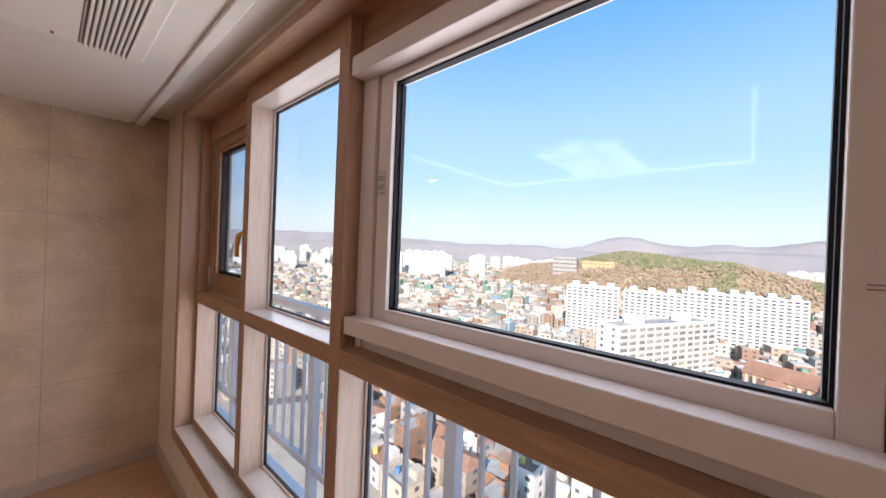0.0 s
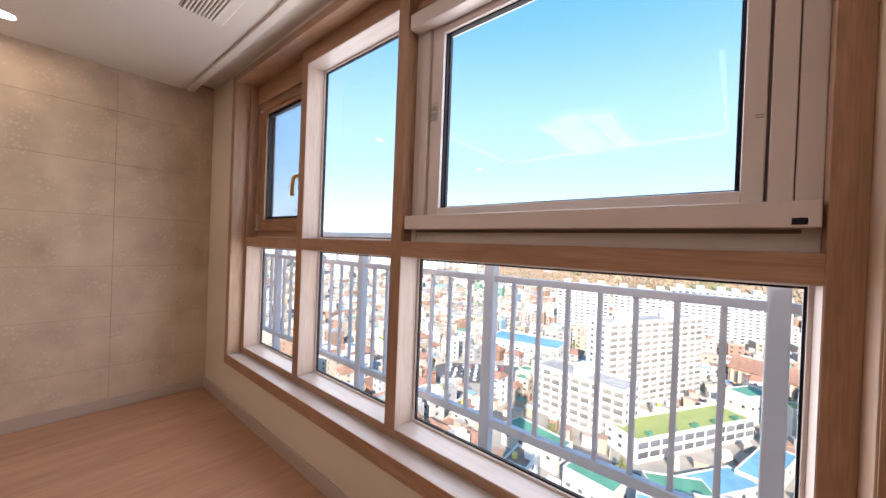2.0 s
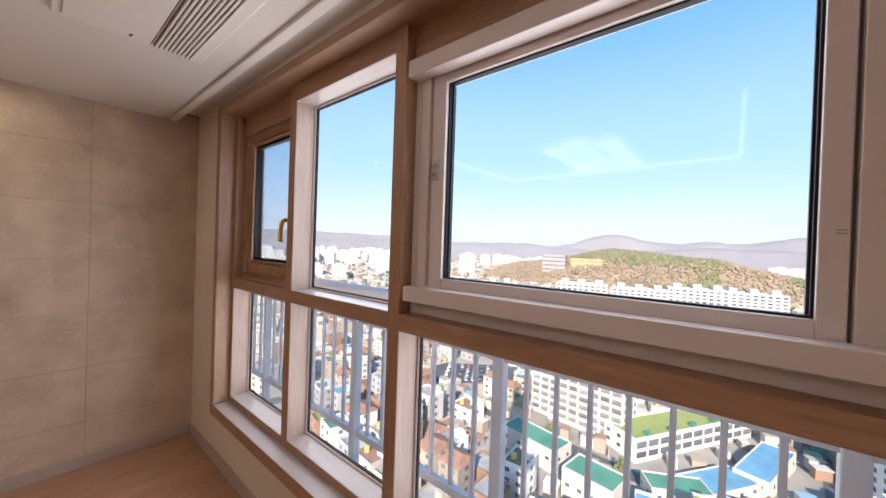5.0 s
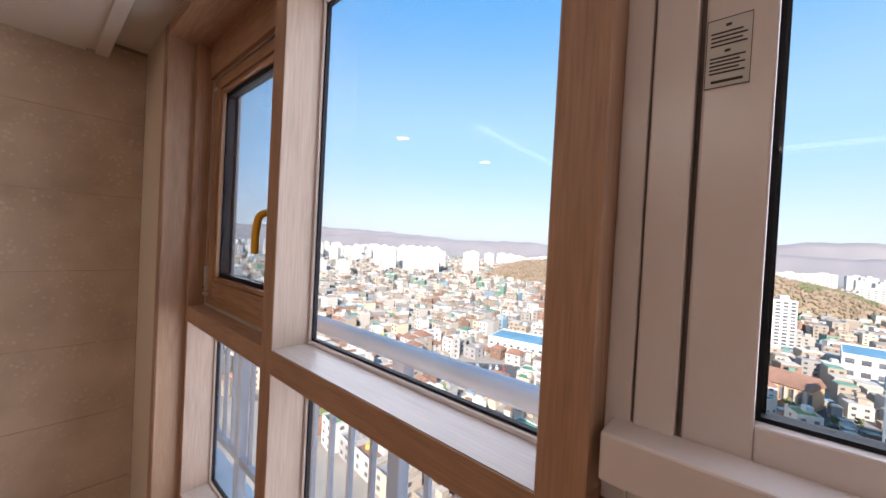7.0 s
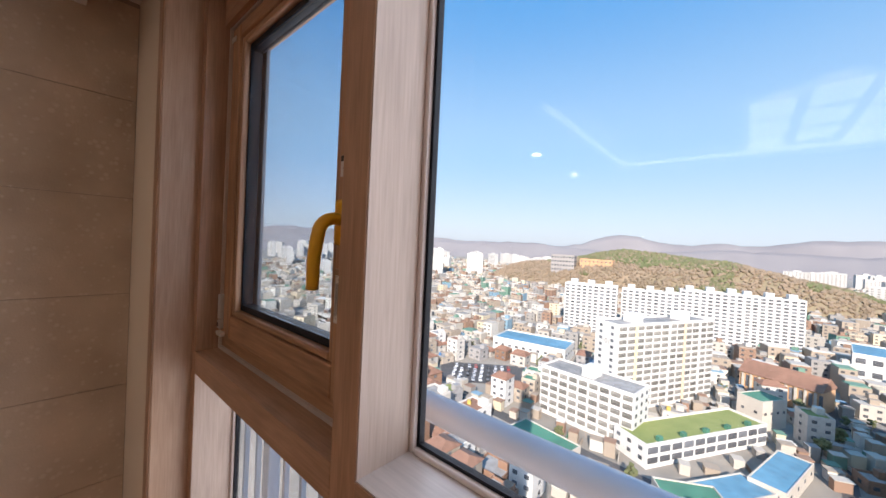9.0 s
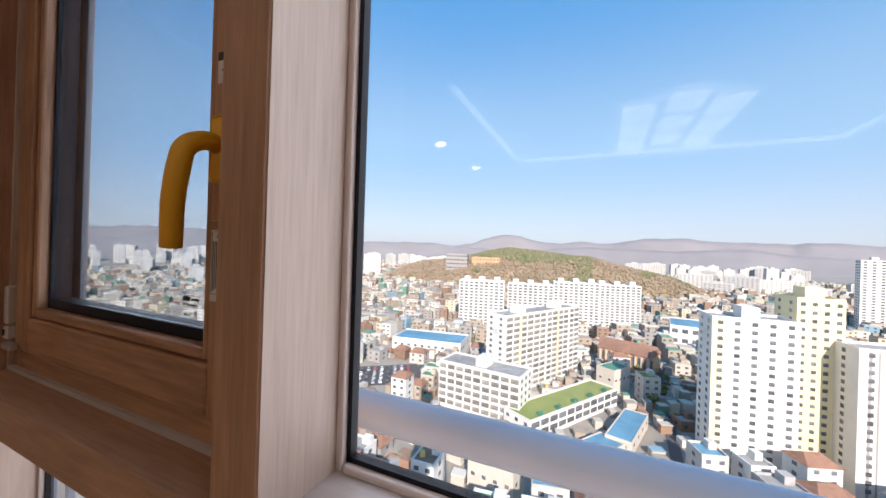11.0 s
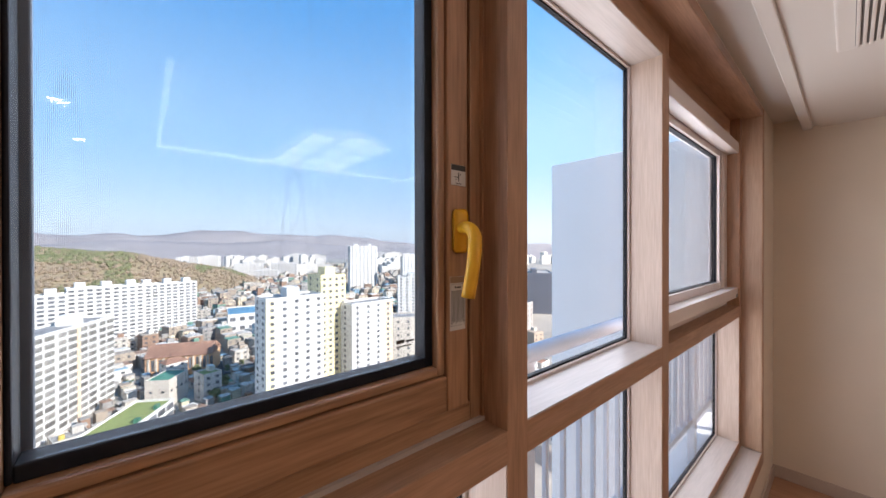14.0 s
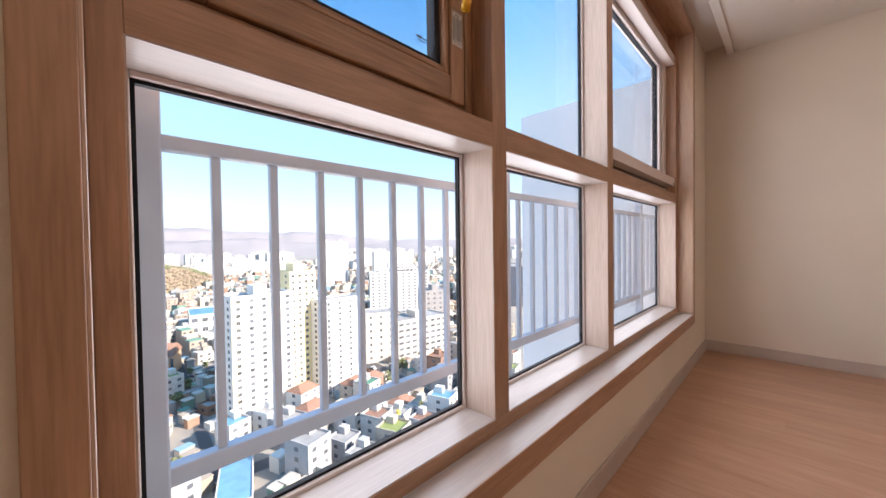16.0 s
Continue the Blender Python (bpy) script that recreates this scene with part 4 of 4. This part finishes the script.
rng = random.Random(7)
H_PALE = mat("house_pale_render", (0.60, 0.56, 0.51), 0.85, color2=(0.46, 0.42, 0.37), scale=0.9, rnd=0.22)
H_TAN = mat("house_tan_render", (0.47, 0.39, 0.31), 0.85, color2=(0.36, 0.30, 0.24), scale=0.9, rnd=0.25)
H_GREY = mat("house_grey_render", (0.42, 0.40, 0.39), 0.85, color2=(0.32, 0.30, 0.29), scale=0.9, rnd=0.25)
H_BRICK = mat("house_brown_brick", (0.34, 0.19, 0.12), 0.9, color2=(0.24, 0.14, 0.095), scale=1.2, rnd=0.25)
WALLS = (B_WHITE, H_PALE, H_TAN, H_PALE, H_BRICK, H_GREY)
ROOFS = (R_GREY, R_TEAL, R_GREY, R_TILE, R_BLUE, R_GREEN, R_GREY, R_TILE, R_GREY)
count = 0
spots = []
for iy in range(0, 23):
    for ix in range(-46, 46):
        x, y = ix * 11.5 + rng.uniform(-2, 2), 70 + iy * 11.5 + rng.uniform(-2, 2)
        if abs(x) > y * 1.25 + 30:
            continue
        spots.append((x, y))
spots.sort(key=lambda p: p[0] ** 2 + p[1] ** 2)


def house(x, y, w, d, h, yaw, wall, roof, pitched):
    root = thing("house", (x, y, GZ), "low town house with %s" % ("a pitched tiled roof" if pitched else "a flat roof and parapet"), "house", "town houses")
    root.rotation_euler = (0, 0, yaw)
    u, v = Vector((1, 0)), Vector((0, 1))
    part("wall", oblong(u, v, -w / 2, w / 2, -d / 2, d / 2, 0, h), wall, root)
    rb = bmesh.new()
    if pitched:
        e, r = 0.5, h + min(w, d) * 0.28
        q = [(-w / 2 - e, -d / 2 - e, h), (w / 2 + e, -d / 2 - e, h), (w / 2 + e, d / 2 + e, h), (-w / 2 - e, d / 2 + e, h), (-w / 4, 0, r), (w / 4, 0, r)]
        vs = [rb.verts.new(p) for p in q]
        for f in ((0, 1, 5, 4), (1, 2, 5), (2, 3, 4, 5), (3, 0, 4), (3, 2, 1, 0)):
            rb.faces.new([vs[i] for i in f])
        part("roof", rb, roof, root)
    else:
        part("roof", oblong(u, v, -w / 2 + 0.3, w / 2 - 0.3, -d / 2 + 0.3, d / 2 - 0.3, h - 0.1, h + 0.06), roof, root)
        pb = bmesh.new()
        for q in ((-w / 2, w / 2, -d / 2, -d / 2 + 0.3), (-w / 2, w / 2, d / 2 - 0.3, d / 2), (-w / 2, -w / 2 + 0.3, -d / 2 + 0.3, d / 2 - 0.3), (w / 2 - 0.3, w / 2, -d / 2 + 0.3, d / 2 - 0.3)):
            oblong(u, v, *q, h, h + 0.8, pb)
        part("parapet", pb, wall, root)
        if rng.random() < 0.18:
            tank = bmesh.new()
            bmesh.ops.create_cone(tank, cap_ends=True, segments=10, radius1=0.9, radius2=0.8, depth=1.5)
            bmesh.ops.translate(tank, vec=(-w * 0.22, -d * 0.12, h + 0.82), verts=tank.verts)
            part("water_tank", tank, rng.choice(TANKS), root, "coloured plastic roof water tank")
        part("roof_hut", oblong(u, v, w * 0.1, w * 0.42, d * 0.05, d * 0.4, h, h + 2.4), wall, root)
    fl = max(1, int(h // 3))
    facade(root, Vector((-w / 2, -d / 2)), u, w, 0.4, h, fl, 2, "house_window", 1.5, 1.2, 0.1, WIN)
    facade(root, Vector((w / 2, -d / 2)), v, d, 0.4, h, fl, 1, "house_window", 1.5, 1.2, 0.1, WIN)
    facade(root, Vector((-w / 2, d / 2)), -v, d, 0.4, h, fl, 1, "house_window", 1.5, 1.2, 0.1, WIN)


far_boxes = []
built = []
for x, y in spots:
    w, d = rng.uniform(7, 10.5), rng.uniform(7, 10)
    h, yaw = rng.choice((3.4, 6.4, 6.4, 9.5, 9.5, 12.4)), 0.35 * math.sin(x * 0.011 + y * 0.007) + rng.choice((0, 0.02, -0.03))
    wi, ri, pit = rng.randrange(6), rng.randrange(9), rng.random() < 0.3
    if not free_spot(x, y, 4.5):
        continue
    built.append((x, y))
    if count < 185:
        house(x, y, w, d, h, yaw, WALLS[wi], R_TILE if pit else ROOFS[ri], pit)
        count += 1
    else:
        far_boxes.append((x, y, w, d, h, yaw, 0))


# sheds and annexes in the gaps between the houses
near_sites = [(x, y) for x, y in built if y < 300]
shed_sites = []
for iy in range(28):
    for ix in range(-44, 44):
        x, y = ix * 6.5 + rng.uniform(-1.5, 1.5), 88 + iy * 6.5 + rng.uniform(-1.5, 1.5)
        if abs(x) > y * 1.2 + 20 or rng.random() < 0.25 or not free_spot(x, y, -1.2):
            continue
        if min((x - a) ** 2 + (y - b) ** 2 for a, b in near_sites) < 52:
            continue
        shed_sites.append((x, y))


def town_material():
    """Random render and roof colours, one for each building."""
    m = bpy.data.materials.new("far_town")
    m.use_nodes = True
    nt = m.node_tree
    b = nt.nodes["Principled BSDF"]
    b.inputs["Roughness"].default_value = 0.85
    g = nt.nodes.new("ShaderNodeNewGeometry")
    r = nt.nodes.new("ShaderNodeValToRGB")
    r.color_ramp.interpolation = "CONSTANT"
    cols = ((0.0, (0.48, 0.43, 0.37)), (0.26, (0.36, 0.29, 0.225)), (0.46, (0.62, 0.58, 0.52)), (0.60, (0.29, 0.18, 0.125)), (0.74, (0.30, 0.28, 0.26)), (0.88, (0.15, 0.27, 0.20)), (0.915, (0.22, 0.34, 0.42)), (0.94, (0.60, 0.50, 0.36)))
    els = r.color_ramp.elements
    els[0].position, els[0].color = cols[0][0], (*cols[0][1], 1)
    els[1].position, els[1].color = cols[1][0], (*cols[1][1], 1)
    for p, c in cols[2:]:
        e = els.new(p)
        e.color = (*c, 1)
    nt.links.new(g.outputs["Random Per Island"], r.inputs[0])
    nt.links.new(r.outputs[0], b.inputs["Base Color"])
    return m


TOWN = town_material()
for iy in range(70):
    for ix in range(-75, 75):
        y = 330 + iy * 15 + rng.uniform(-4, 4)
        x = ix * (14 + iy * 0.12) + rng.uniform(-4, 4)
        if abs(x) > y * 1.3 + 40 or hill_height(x, y) > 3 or not free_spot(x, y, 7.0) or rng.random() < 0.12:
            continue
        far_boxes.append((x, y, rng.uniform(8, 13), rng.uniform(8, 12), rng.choice((4, 6.5, 6.5, 9.5, 12.5)), rng.uniform(-0.4, 0.4), 0))
for iy in range(46):
    for ix in range(60):
        y = 60 + iy * 15 + rng.uniform(-4, 4)
        x = -1.25 * y - 40 - ix * 15 + rng.uniform(-4, 4)
        if x < -1050 or x > -160 or not free_spot(x, y, 7.0) or rng.random() < 0.15:
            continue
        far_boxes.append((x, y, rng.uniform(8, 13), rng.uniform(8, 12), rng.choice((4, 6.5, 6.5, 9.5, 12.5)), rng.uniform(-0.4, 0.4), 0))
verts, faces = [], []


def push_box(x, y, z, w, d, h, yaw):
    c, s = math.cos(yaw), math.sin(yaw)
    i = len(verts)
    for zz in (z, z + h):
        for sx, sy in ((-1, -1), (1, -1), (1, 1), (-1, 1)):
            px, py = sx * w / 2, sy * d / 2
            verts.append((x + px * c - py * s, y + px * s + py * c, zz))
    faces.extend([(i + 4, i + 5, i + 6, i + 7)] + [(i + k, i + (k + 1) % 4, i + 4 + (k + 1) % 4, i + 4 + k) for k in range(4)])


for x, y, w, d, h, yaw, _ in far_boxes:
    push_box(x, y, GZ, w, d, h, yaw)
    push_box(x, y, GZ + h + 0.01, w * 0.94, d * 0.94, 0.5, yaw)
    if rng.random() < 0.5:
        push_box(x + w * 0.15, y + d * 0.1, GZ + h + 0.52, w * 0.35, d * 0.35, 2.2, yaw)
for x, y in shed_sites:
    w, h, yaw = rng.uniform(2.6, 4.6), rng.uniform(2.2, 5.2), 0.35 * math.sin(x * 0.011 + y * 0.007)
    push_box(x, y, GZ, w, rng.uniform(2.6, 4.4), h, yaw)
    push_box(x, y, GZ + h + 0.01, w * 1.08, 3.6, 0.25, yaw)
    if rng.random() < 0.5:
        push_box(x + 3.2, y - 1.0, GZ, 0.25, 4.5, 1.6, yaw)
me = bpy.data.meshes.new("far_houses")
me.from_pydata(verts, [], faces)
me.materials.append(TOWN)
tagged(new("far_houses", me), "dense low town houses with coloured roofs far off", "houses", kind="stuff")

# bands of windows on the nearer of them
verts, faces = [], []
for x, y, w, d, h, yaw, _ in far_boxes:
    if y < 560:
        c, s = math.cos(yaw), math.sin(yaw)
        for f in range(int(h // 3)):
            for k in (-0.28, 0.22):
                px, py = k * w, -d / 2
                push_box(x + px * c - py * s, y + px * s + py * c, GZ + 1.2 + 3 * f, 1.6, 0.2, 1.2, yaw)
me = bpy.data.meshes.new("far_house_windows")
me.from_pydata(verts, [], faces)
me.materials.append(WIN)
tagged(new("far_house_windows", me), "small dark windows of the far town houses", "windows", kind="stuff")

# clusters of distant apartment slabs
FAR_WHITE = mat("far_apartment_render", (0.60, 0.575, 0.545), 0.85, color2=(0.50, 0.47, 0.44), scale=0.03)
slabs = []
verts, faces = [], []
for (cx, cy, n, sp, hh) in ((-900, 900, 34, 260, 52), (-420, 1250, 40, 330, 46), (200, 1500, 40, 420, 44), (900, 1150, 36, 380, 50), (1400, 900, 26, 260, 48), (620, 900, 16, 160, 40), (-1300, 800, 30, 300, 58), (-1000, 520, 12, 160, 46), (-1500, 420, 26, 260, 56), (-620, 330, 6, 90, 30), (250, 950, 10, 120, 38)):
    for _ in range(n):
        x, y = cx + rng.uniform(-sp, sp), cy + rng.uniform(-160, 160)
        if hill_height(x, y) > 1:
            continue
        w, h, yaw = rng.uniform(26, 60), hh * rng.uniform(0.55, 1.05), rng.uniform(-0.5, 0.5)
        push_box(x, y, GZ, w, 13, h, yaw)
        push_box(x, y, GZ + h + 0.01, w * 0.3, 8, 4, yaw)
        slabs.append((x, y, w, h, yaw))
me = bpy.data.meshes.new("distant_apartments")
me.from_pydata(verts, [], faces)
me.materials.append(FAR_WHITE)
tagged(new("distant_apartments", me), "clusters of distant white apartment slabs", "buildings", kind="stuff")

verts, faces = [], []
for x, y, w, h, yaw in slabs:
    c, s = math.cos(yaw), math.sin(yaw)
    nc = int(w // 7)
    for f in range(int(h // 4)):
        for k in range(nc):
            px, py = w * ((k + 0.5) / nc - 0.5), -6.5
            push_box(x + px * c - py * s, y + px * s + py * c, GZ + 2 + 4 * f, 3.2, 0.4, 1.7, yaw)
me = bpy.data.meshes.new("distant_apartment_windows")
me.from_pydata(verts, [], faces)
me.materials.append(BALC)
tagged(new("distant_apartment_windows", me), "rows of small windows on distant apartment slabs", "windows", kind="stuff")

# wooded hill
hb = bmesh.new()
bmesh.ops.create_grid(hb, x_segments=90, y_segments=60, size=1.0)
for v_ in hb.verts:
    x, y = HILL_C.x + v_.co.x * HILL_R[0], HILL_C.y + v_.co.y * HILL_R[1]
    v_.co = (x, y, GZ - 1.0 + hill_height(x, y))
struct("hill", hb, HILL, "brown wooded hill rising behind the town", "hill")


def clumps(name, n, material, label, pick, size):
    """Uneven leaf clumps strewn over the hill."""
    proto = bmesh.new()
    bmesh.ops.create_icosphere(proto, subdivisions=1, radius=1.0)
    pv = [v_.co.copy() for v_ in proto.verts]
    pf = [[v_.index for v_ in f.verts] for f in proto.faces]
    proto.free()
    vs, fs = [], []
    made = 0
    while made < n:
        x = HILL_C.x + rng.uniform(-1, 1) * HILL_R[0]
        y = HILL_C.y + rng.uniform(-1, 0.5) * HILL_R[1]
        hgt = hill_height(x, y)
        if hgt < 2 or not pick(x, y, hgt):
            if rng.random() < 0.02:
                made += 1
            continue
        made += 1
        s = rng.uniform(*size)
        i = len(vs)
        for p in pv:
            k = s * rng.uniform(0.65, 1.2)
            vs.append((x + p.x * k, y + p.y * k, GZ + hgt + s * 0.3 + p.z * k * rng.uniform(0.7, 1.2)))
        fs.extend([[i + q for q in f] for f in pf])
    m_ = bpy.data.meshes.new(name)
    m_.from_pydata(vs, [], fs)
    m_.materials.append(material)
    tagged(new(name, m_), label, "woods", kind="stuff")


clumps("hill_scrub", 7500, SCRUB, "bare reddish-brown winter woods on the hill", lambda x, y, h: True, (1.6, 3.3))
clumps("hill_pines", 4200, LEAF, "dark green pines along the top of the hill", lambda x, y, h: h > 54 + 24 * noise.noise(Vector((x * 0.012, y * 0.012, 9))) or noise.noise(Vector((x * 0.02, y * 0.02, 5))) > 0.40, (1.9, 3.8))


# street trees near the blocks
def street_tree(x, y, s):
    root = thing("street_tree", (x, y, GZ), "bare-edged small tree with olive leaves beside the street", "tree", "street trees")
    part("trunk", tube_bm([(0, 0, 0), (0.1 * s, 0, 1.2 * s), (0.05 * s, 0.1 * s, 2.6 * s)], [0.16 * s, 0.12 * s, 0.06 * s], 7), SCRUB, root)
    cb_ = bmesh.new()
    for k in range(26):
        a, r, z = rng.uniform(0, 6.28), rng.uniform(0.1, 1.5) * s, rng.uniform(1.7, 4.3) * s
        res = bmesh.ops.create_icosphere(cb_, subdivisions=1, radius=rng.uniform(0.3, 0.65) * s)
        for v_ in res["verts"]:
            v_.co = v_.co * rng.uniform(0.7, 1.25) + Vector((r * math.cos(a), r * math.sin(a), z))
    part("crown", cb_, LEAF, root)


for x, y in ((48, 140), (52, 143), (44, 143), (-60, 175), (-68, 182), (-76, 186), (-52, 205), (22, 236), (36, 232), (60, 140), (102, 140), (-90, 196), (-140, 196), (118, 150), (70, 226), (16, 131), (24, 190), (30, 205), (-6, 236), (44, 236), (52, 226), (-24, 120), (-50, 128), (84, 228), (92, 210), (108, 200), (-100, 240), (-84, 250), (-120, 262), (134, 152), (100, 128)):
    street_tree(x, y, rng.uniform(1.0, 1.7))


# parked cars
def car(paint):
    root = thing("car", (0, 0, GZ), "parked car with dark windows on asphalt", "car", "parked cars")
    bb = box_bm(-2.15, 2.15, -0.88, 0.88, 0.32, 0.92, 0.18)
    part("body", bb, paint, root)
    cab = box_bm(-1.35, 1.0, -0.76, 0.76, 0.9, 1.45)
    for v_ in cab.verts:
        if v_.co.z > 1.2:
            v_.co.x *= 0.72
            v_.co.y *= 0.88
    part("cabin", cab, WIN, root, "dark glazed cabin")
    part("car_roof", box_bm(-0.95, 0.70, -0.66, 0.66, 1.45, 1.50), paint, root)
    for sx in (-1.35, 1.35):
        for sy in (-0.8, 0.8):
            wb = bmesh.new()
            bmesh.ops.create_cone(wb, cap_ends=True, segments=12, radius1=0.33, radius2=0.33, depth=0.2)
            bmesh.ops.rotate(wb, cent=(0, 0, 0), matrix=Matrix.Rotation(math.pi / 2, 3, "X"), verts=wb.verts)
            bmesh.ops.translate(wb, vec=(sx, sy, 0.33), verts=wb.verts)
            part("wheel", wb, GASKET, root)
    return root


PAINTS = [mat("car_paint_white", (0.75, 0.75, 0.75), 0.3, spots=0.03), mat("car_paint_black", (0.03, 0.03, 0.035), 0.3, spots=0.1), mat("car_paint_silver", (0.45, 0.46, 0.48), 0.3, spots=0.05), mat("car_paint_red", (0.4, 0.05, 0.04), 0.3, spots=0.05)]
cars = [car(p) for p in PAINTS]
lot = []
for r_ in range(4):
    for k in range(9):
        lot.append((-126 + k * 3.0 + r_ * 3.4, 156 + k * 2.3 - r_ * 5.6 + 6, 0.31, radians(-52)))
for k in range(9):
    lot.append((146 + k * 3.0, 151 - k * 0.35, 0.02, radians(85)))
    lot.append((104 + k * 1.05, 100 + k * 11.0, 0.13, radians(84)))
for k in range(6):
    lot.append((8 + k * 5.5, 232.5 - k * 0.8, 0.02, radians(-5)))
for k, (x, y, z, yaw) in enumerate(lot):
    m_ = Matrix.Translation((x, y, GZ + z)) @ Matrix.Rotation(yaw, 4, "Z")
    if k < 4:
        cars[k].matrix_basis = m_
    else:
        copy_thing(cars[(0, 0, 1, 2, 0, 1, 2, 0, 3)[k % 9]], m_)

# painted characters on the end walls, too small to read, as bars
for k in range(4):
    for dx, w, dz, h in ((0, 1.5, 0.6, 0.25), (0, 0.25, 0.0, 1.0), (0.5, 1.0, -0.6, 0.25)):
        s_ = link_mesh("wall_lettering", oblong(Vector((0.995, 0.1)), Vector((-0.1, 0.995)), 0, w, 0, 0.05, 0, h), B_GREY)
        s_.location = (89.0 + dx, 150.45 + dx * 0.1, -35 - k * 3.4 + dz)
        tagged(s_, "grey painted wall lettering on a white tower", "lettering", "tower lettering")

# house number on the end wall of the slab block
number = bpy.data.curves.new("wall_number", "FONT")
number.body, number.size, number.extrude, number.align_x = "101", 3.4, 0.03, "CENTER"
num_ob = new("wall_number", number)
u_ = (Vector((-11, 226)) - Vector((-41, 168))).normalized()
v_2 = Vector((-u_.y, u_.x))
c_ = Vector((-41, 168)) + v_2 * 6.5 - u_ * 0.16
num_ob.matrix_world = Matrix(((-v_2.x, 0, -u_.x, c_.x), (-v_2.y, 0, -u_.y, c_.y), (0, 1, 0, -40.0), (0, 0, 0, 1)))
number.materials.append(B_GREY)
tagged(num_ob, "grey painted number on a white end wall", "lettering")

# far ridges
def ridge(name, dist, low, peaks, seed):
    """A mountain chain at one distance; low and peaks are angles of elevation in degrees over the eye."""
    vs, fs = [], []
    n = 240
    for i in range(n + 1):
        deg = -75 + 150 * i / n
        a = radians(deg)
        e = low + sum(h * math.exp(-((deg - c) / w) ** 2) for c, w, h in peaks)
        e += 0.32 * noise.noise(Vector((i * 0.16, seed, 0))) + 0.16 * noise.noise(Vector((i * 0.5, seed, 2)))
        h = dist * math.tan(radians(e)) - GZ
        x, y = dist * math.sin(a), dist * math.cos(a)
        for r, k in ((0.80, 0.0), (0.90, 0.42), (0.96, 0.8), (1.0, 1.0), (1.15, 0.0)):
            lift = 0.06 * noise.noise(Vector((i * 0.35, seed, k * 5))) if 0 < k < 1 else 0.0
            vs.append((x * r, y * r, GZ - 2 + h * (k + lift)))
    for i in range(n):
        for k in range(4):
            fs.append((i * 5 + k, i * 5 + 5 + k, i * 5 + 6 + k, i * 5 + 1 + k))
    m_ = bpy.data.meshes.new(name)
    m_.from_pydata(vs, [], fs)
    for p in m_.polygons:
        p.use_smooth = True
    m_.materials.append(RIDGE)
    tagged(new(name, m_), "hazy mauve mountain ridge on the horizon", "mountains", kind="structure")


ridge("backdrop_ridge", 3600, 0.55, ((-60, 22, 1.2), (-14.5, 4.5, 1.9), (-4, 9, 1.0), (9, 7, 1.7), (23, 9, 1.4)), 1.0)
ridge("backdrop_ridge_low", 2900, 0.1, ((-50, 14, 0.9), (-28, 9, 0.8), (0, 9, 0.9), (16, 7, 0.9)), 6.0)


# ---- pieces of the walls and floor ----
# stone-look tiles on the side wall
tile_z = [-0.06, 0.29, 0.632, 0.973, 1.311, 1.662, 2.017, 2.36]
tile_y = [YW, -0.64, -1.24, -1.84, -2.44, -3.04, -3.64, -4.24, YB]
for z0, z1 in zip(tile_z, tile_z[1:]):
    for y1, y0 in zip(tile_y, tile_y[1:]):
        part("tile", box_bm(XL - 0.0045, XL, y0 + 0.0012, y1 - 0.0012, max(z0, 0.0) + 0.0012, min(z1, 2.36) - 0.0012), STONE, stone_wall)
# floor planks
pw, row = 0.115, 0
x = XL
prng = random.Random(3)
while x < XR:
    x1 = min(x + pw, XR)
    y = YW - prng.uniform(0.2, 1.1)
    y_hi = YW
    while y_hi > YB:
        y_lo = max(y, YB)
        part("plank", box_bm(x + 0.0003, x1 - 0.0003, y_lo + 0.0003, y_hi - 0.0003, -0.008, 0.0), FLOORM, floor)
        y_hi, y = y_lo, y - 1.2
    x = x1
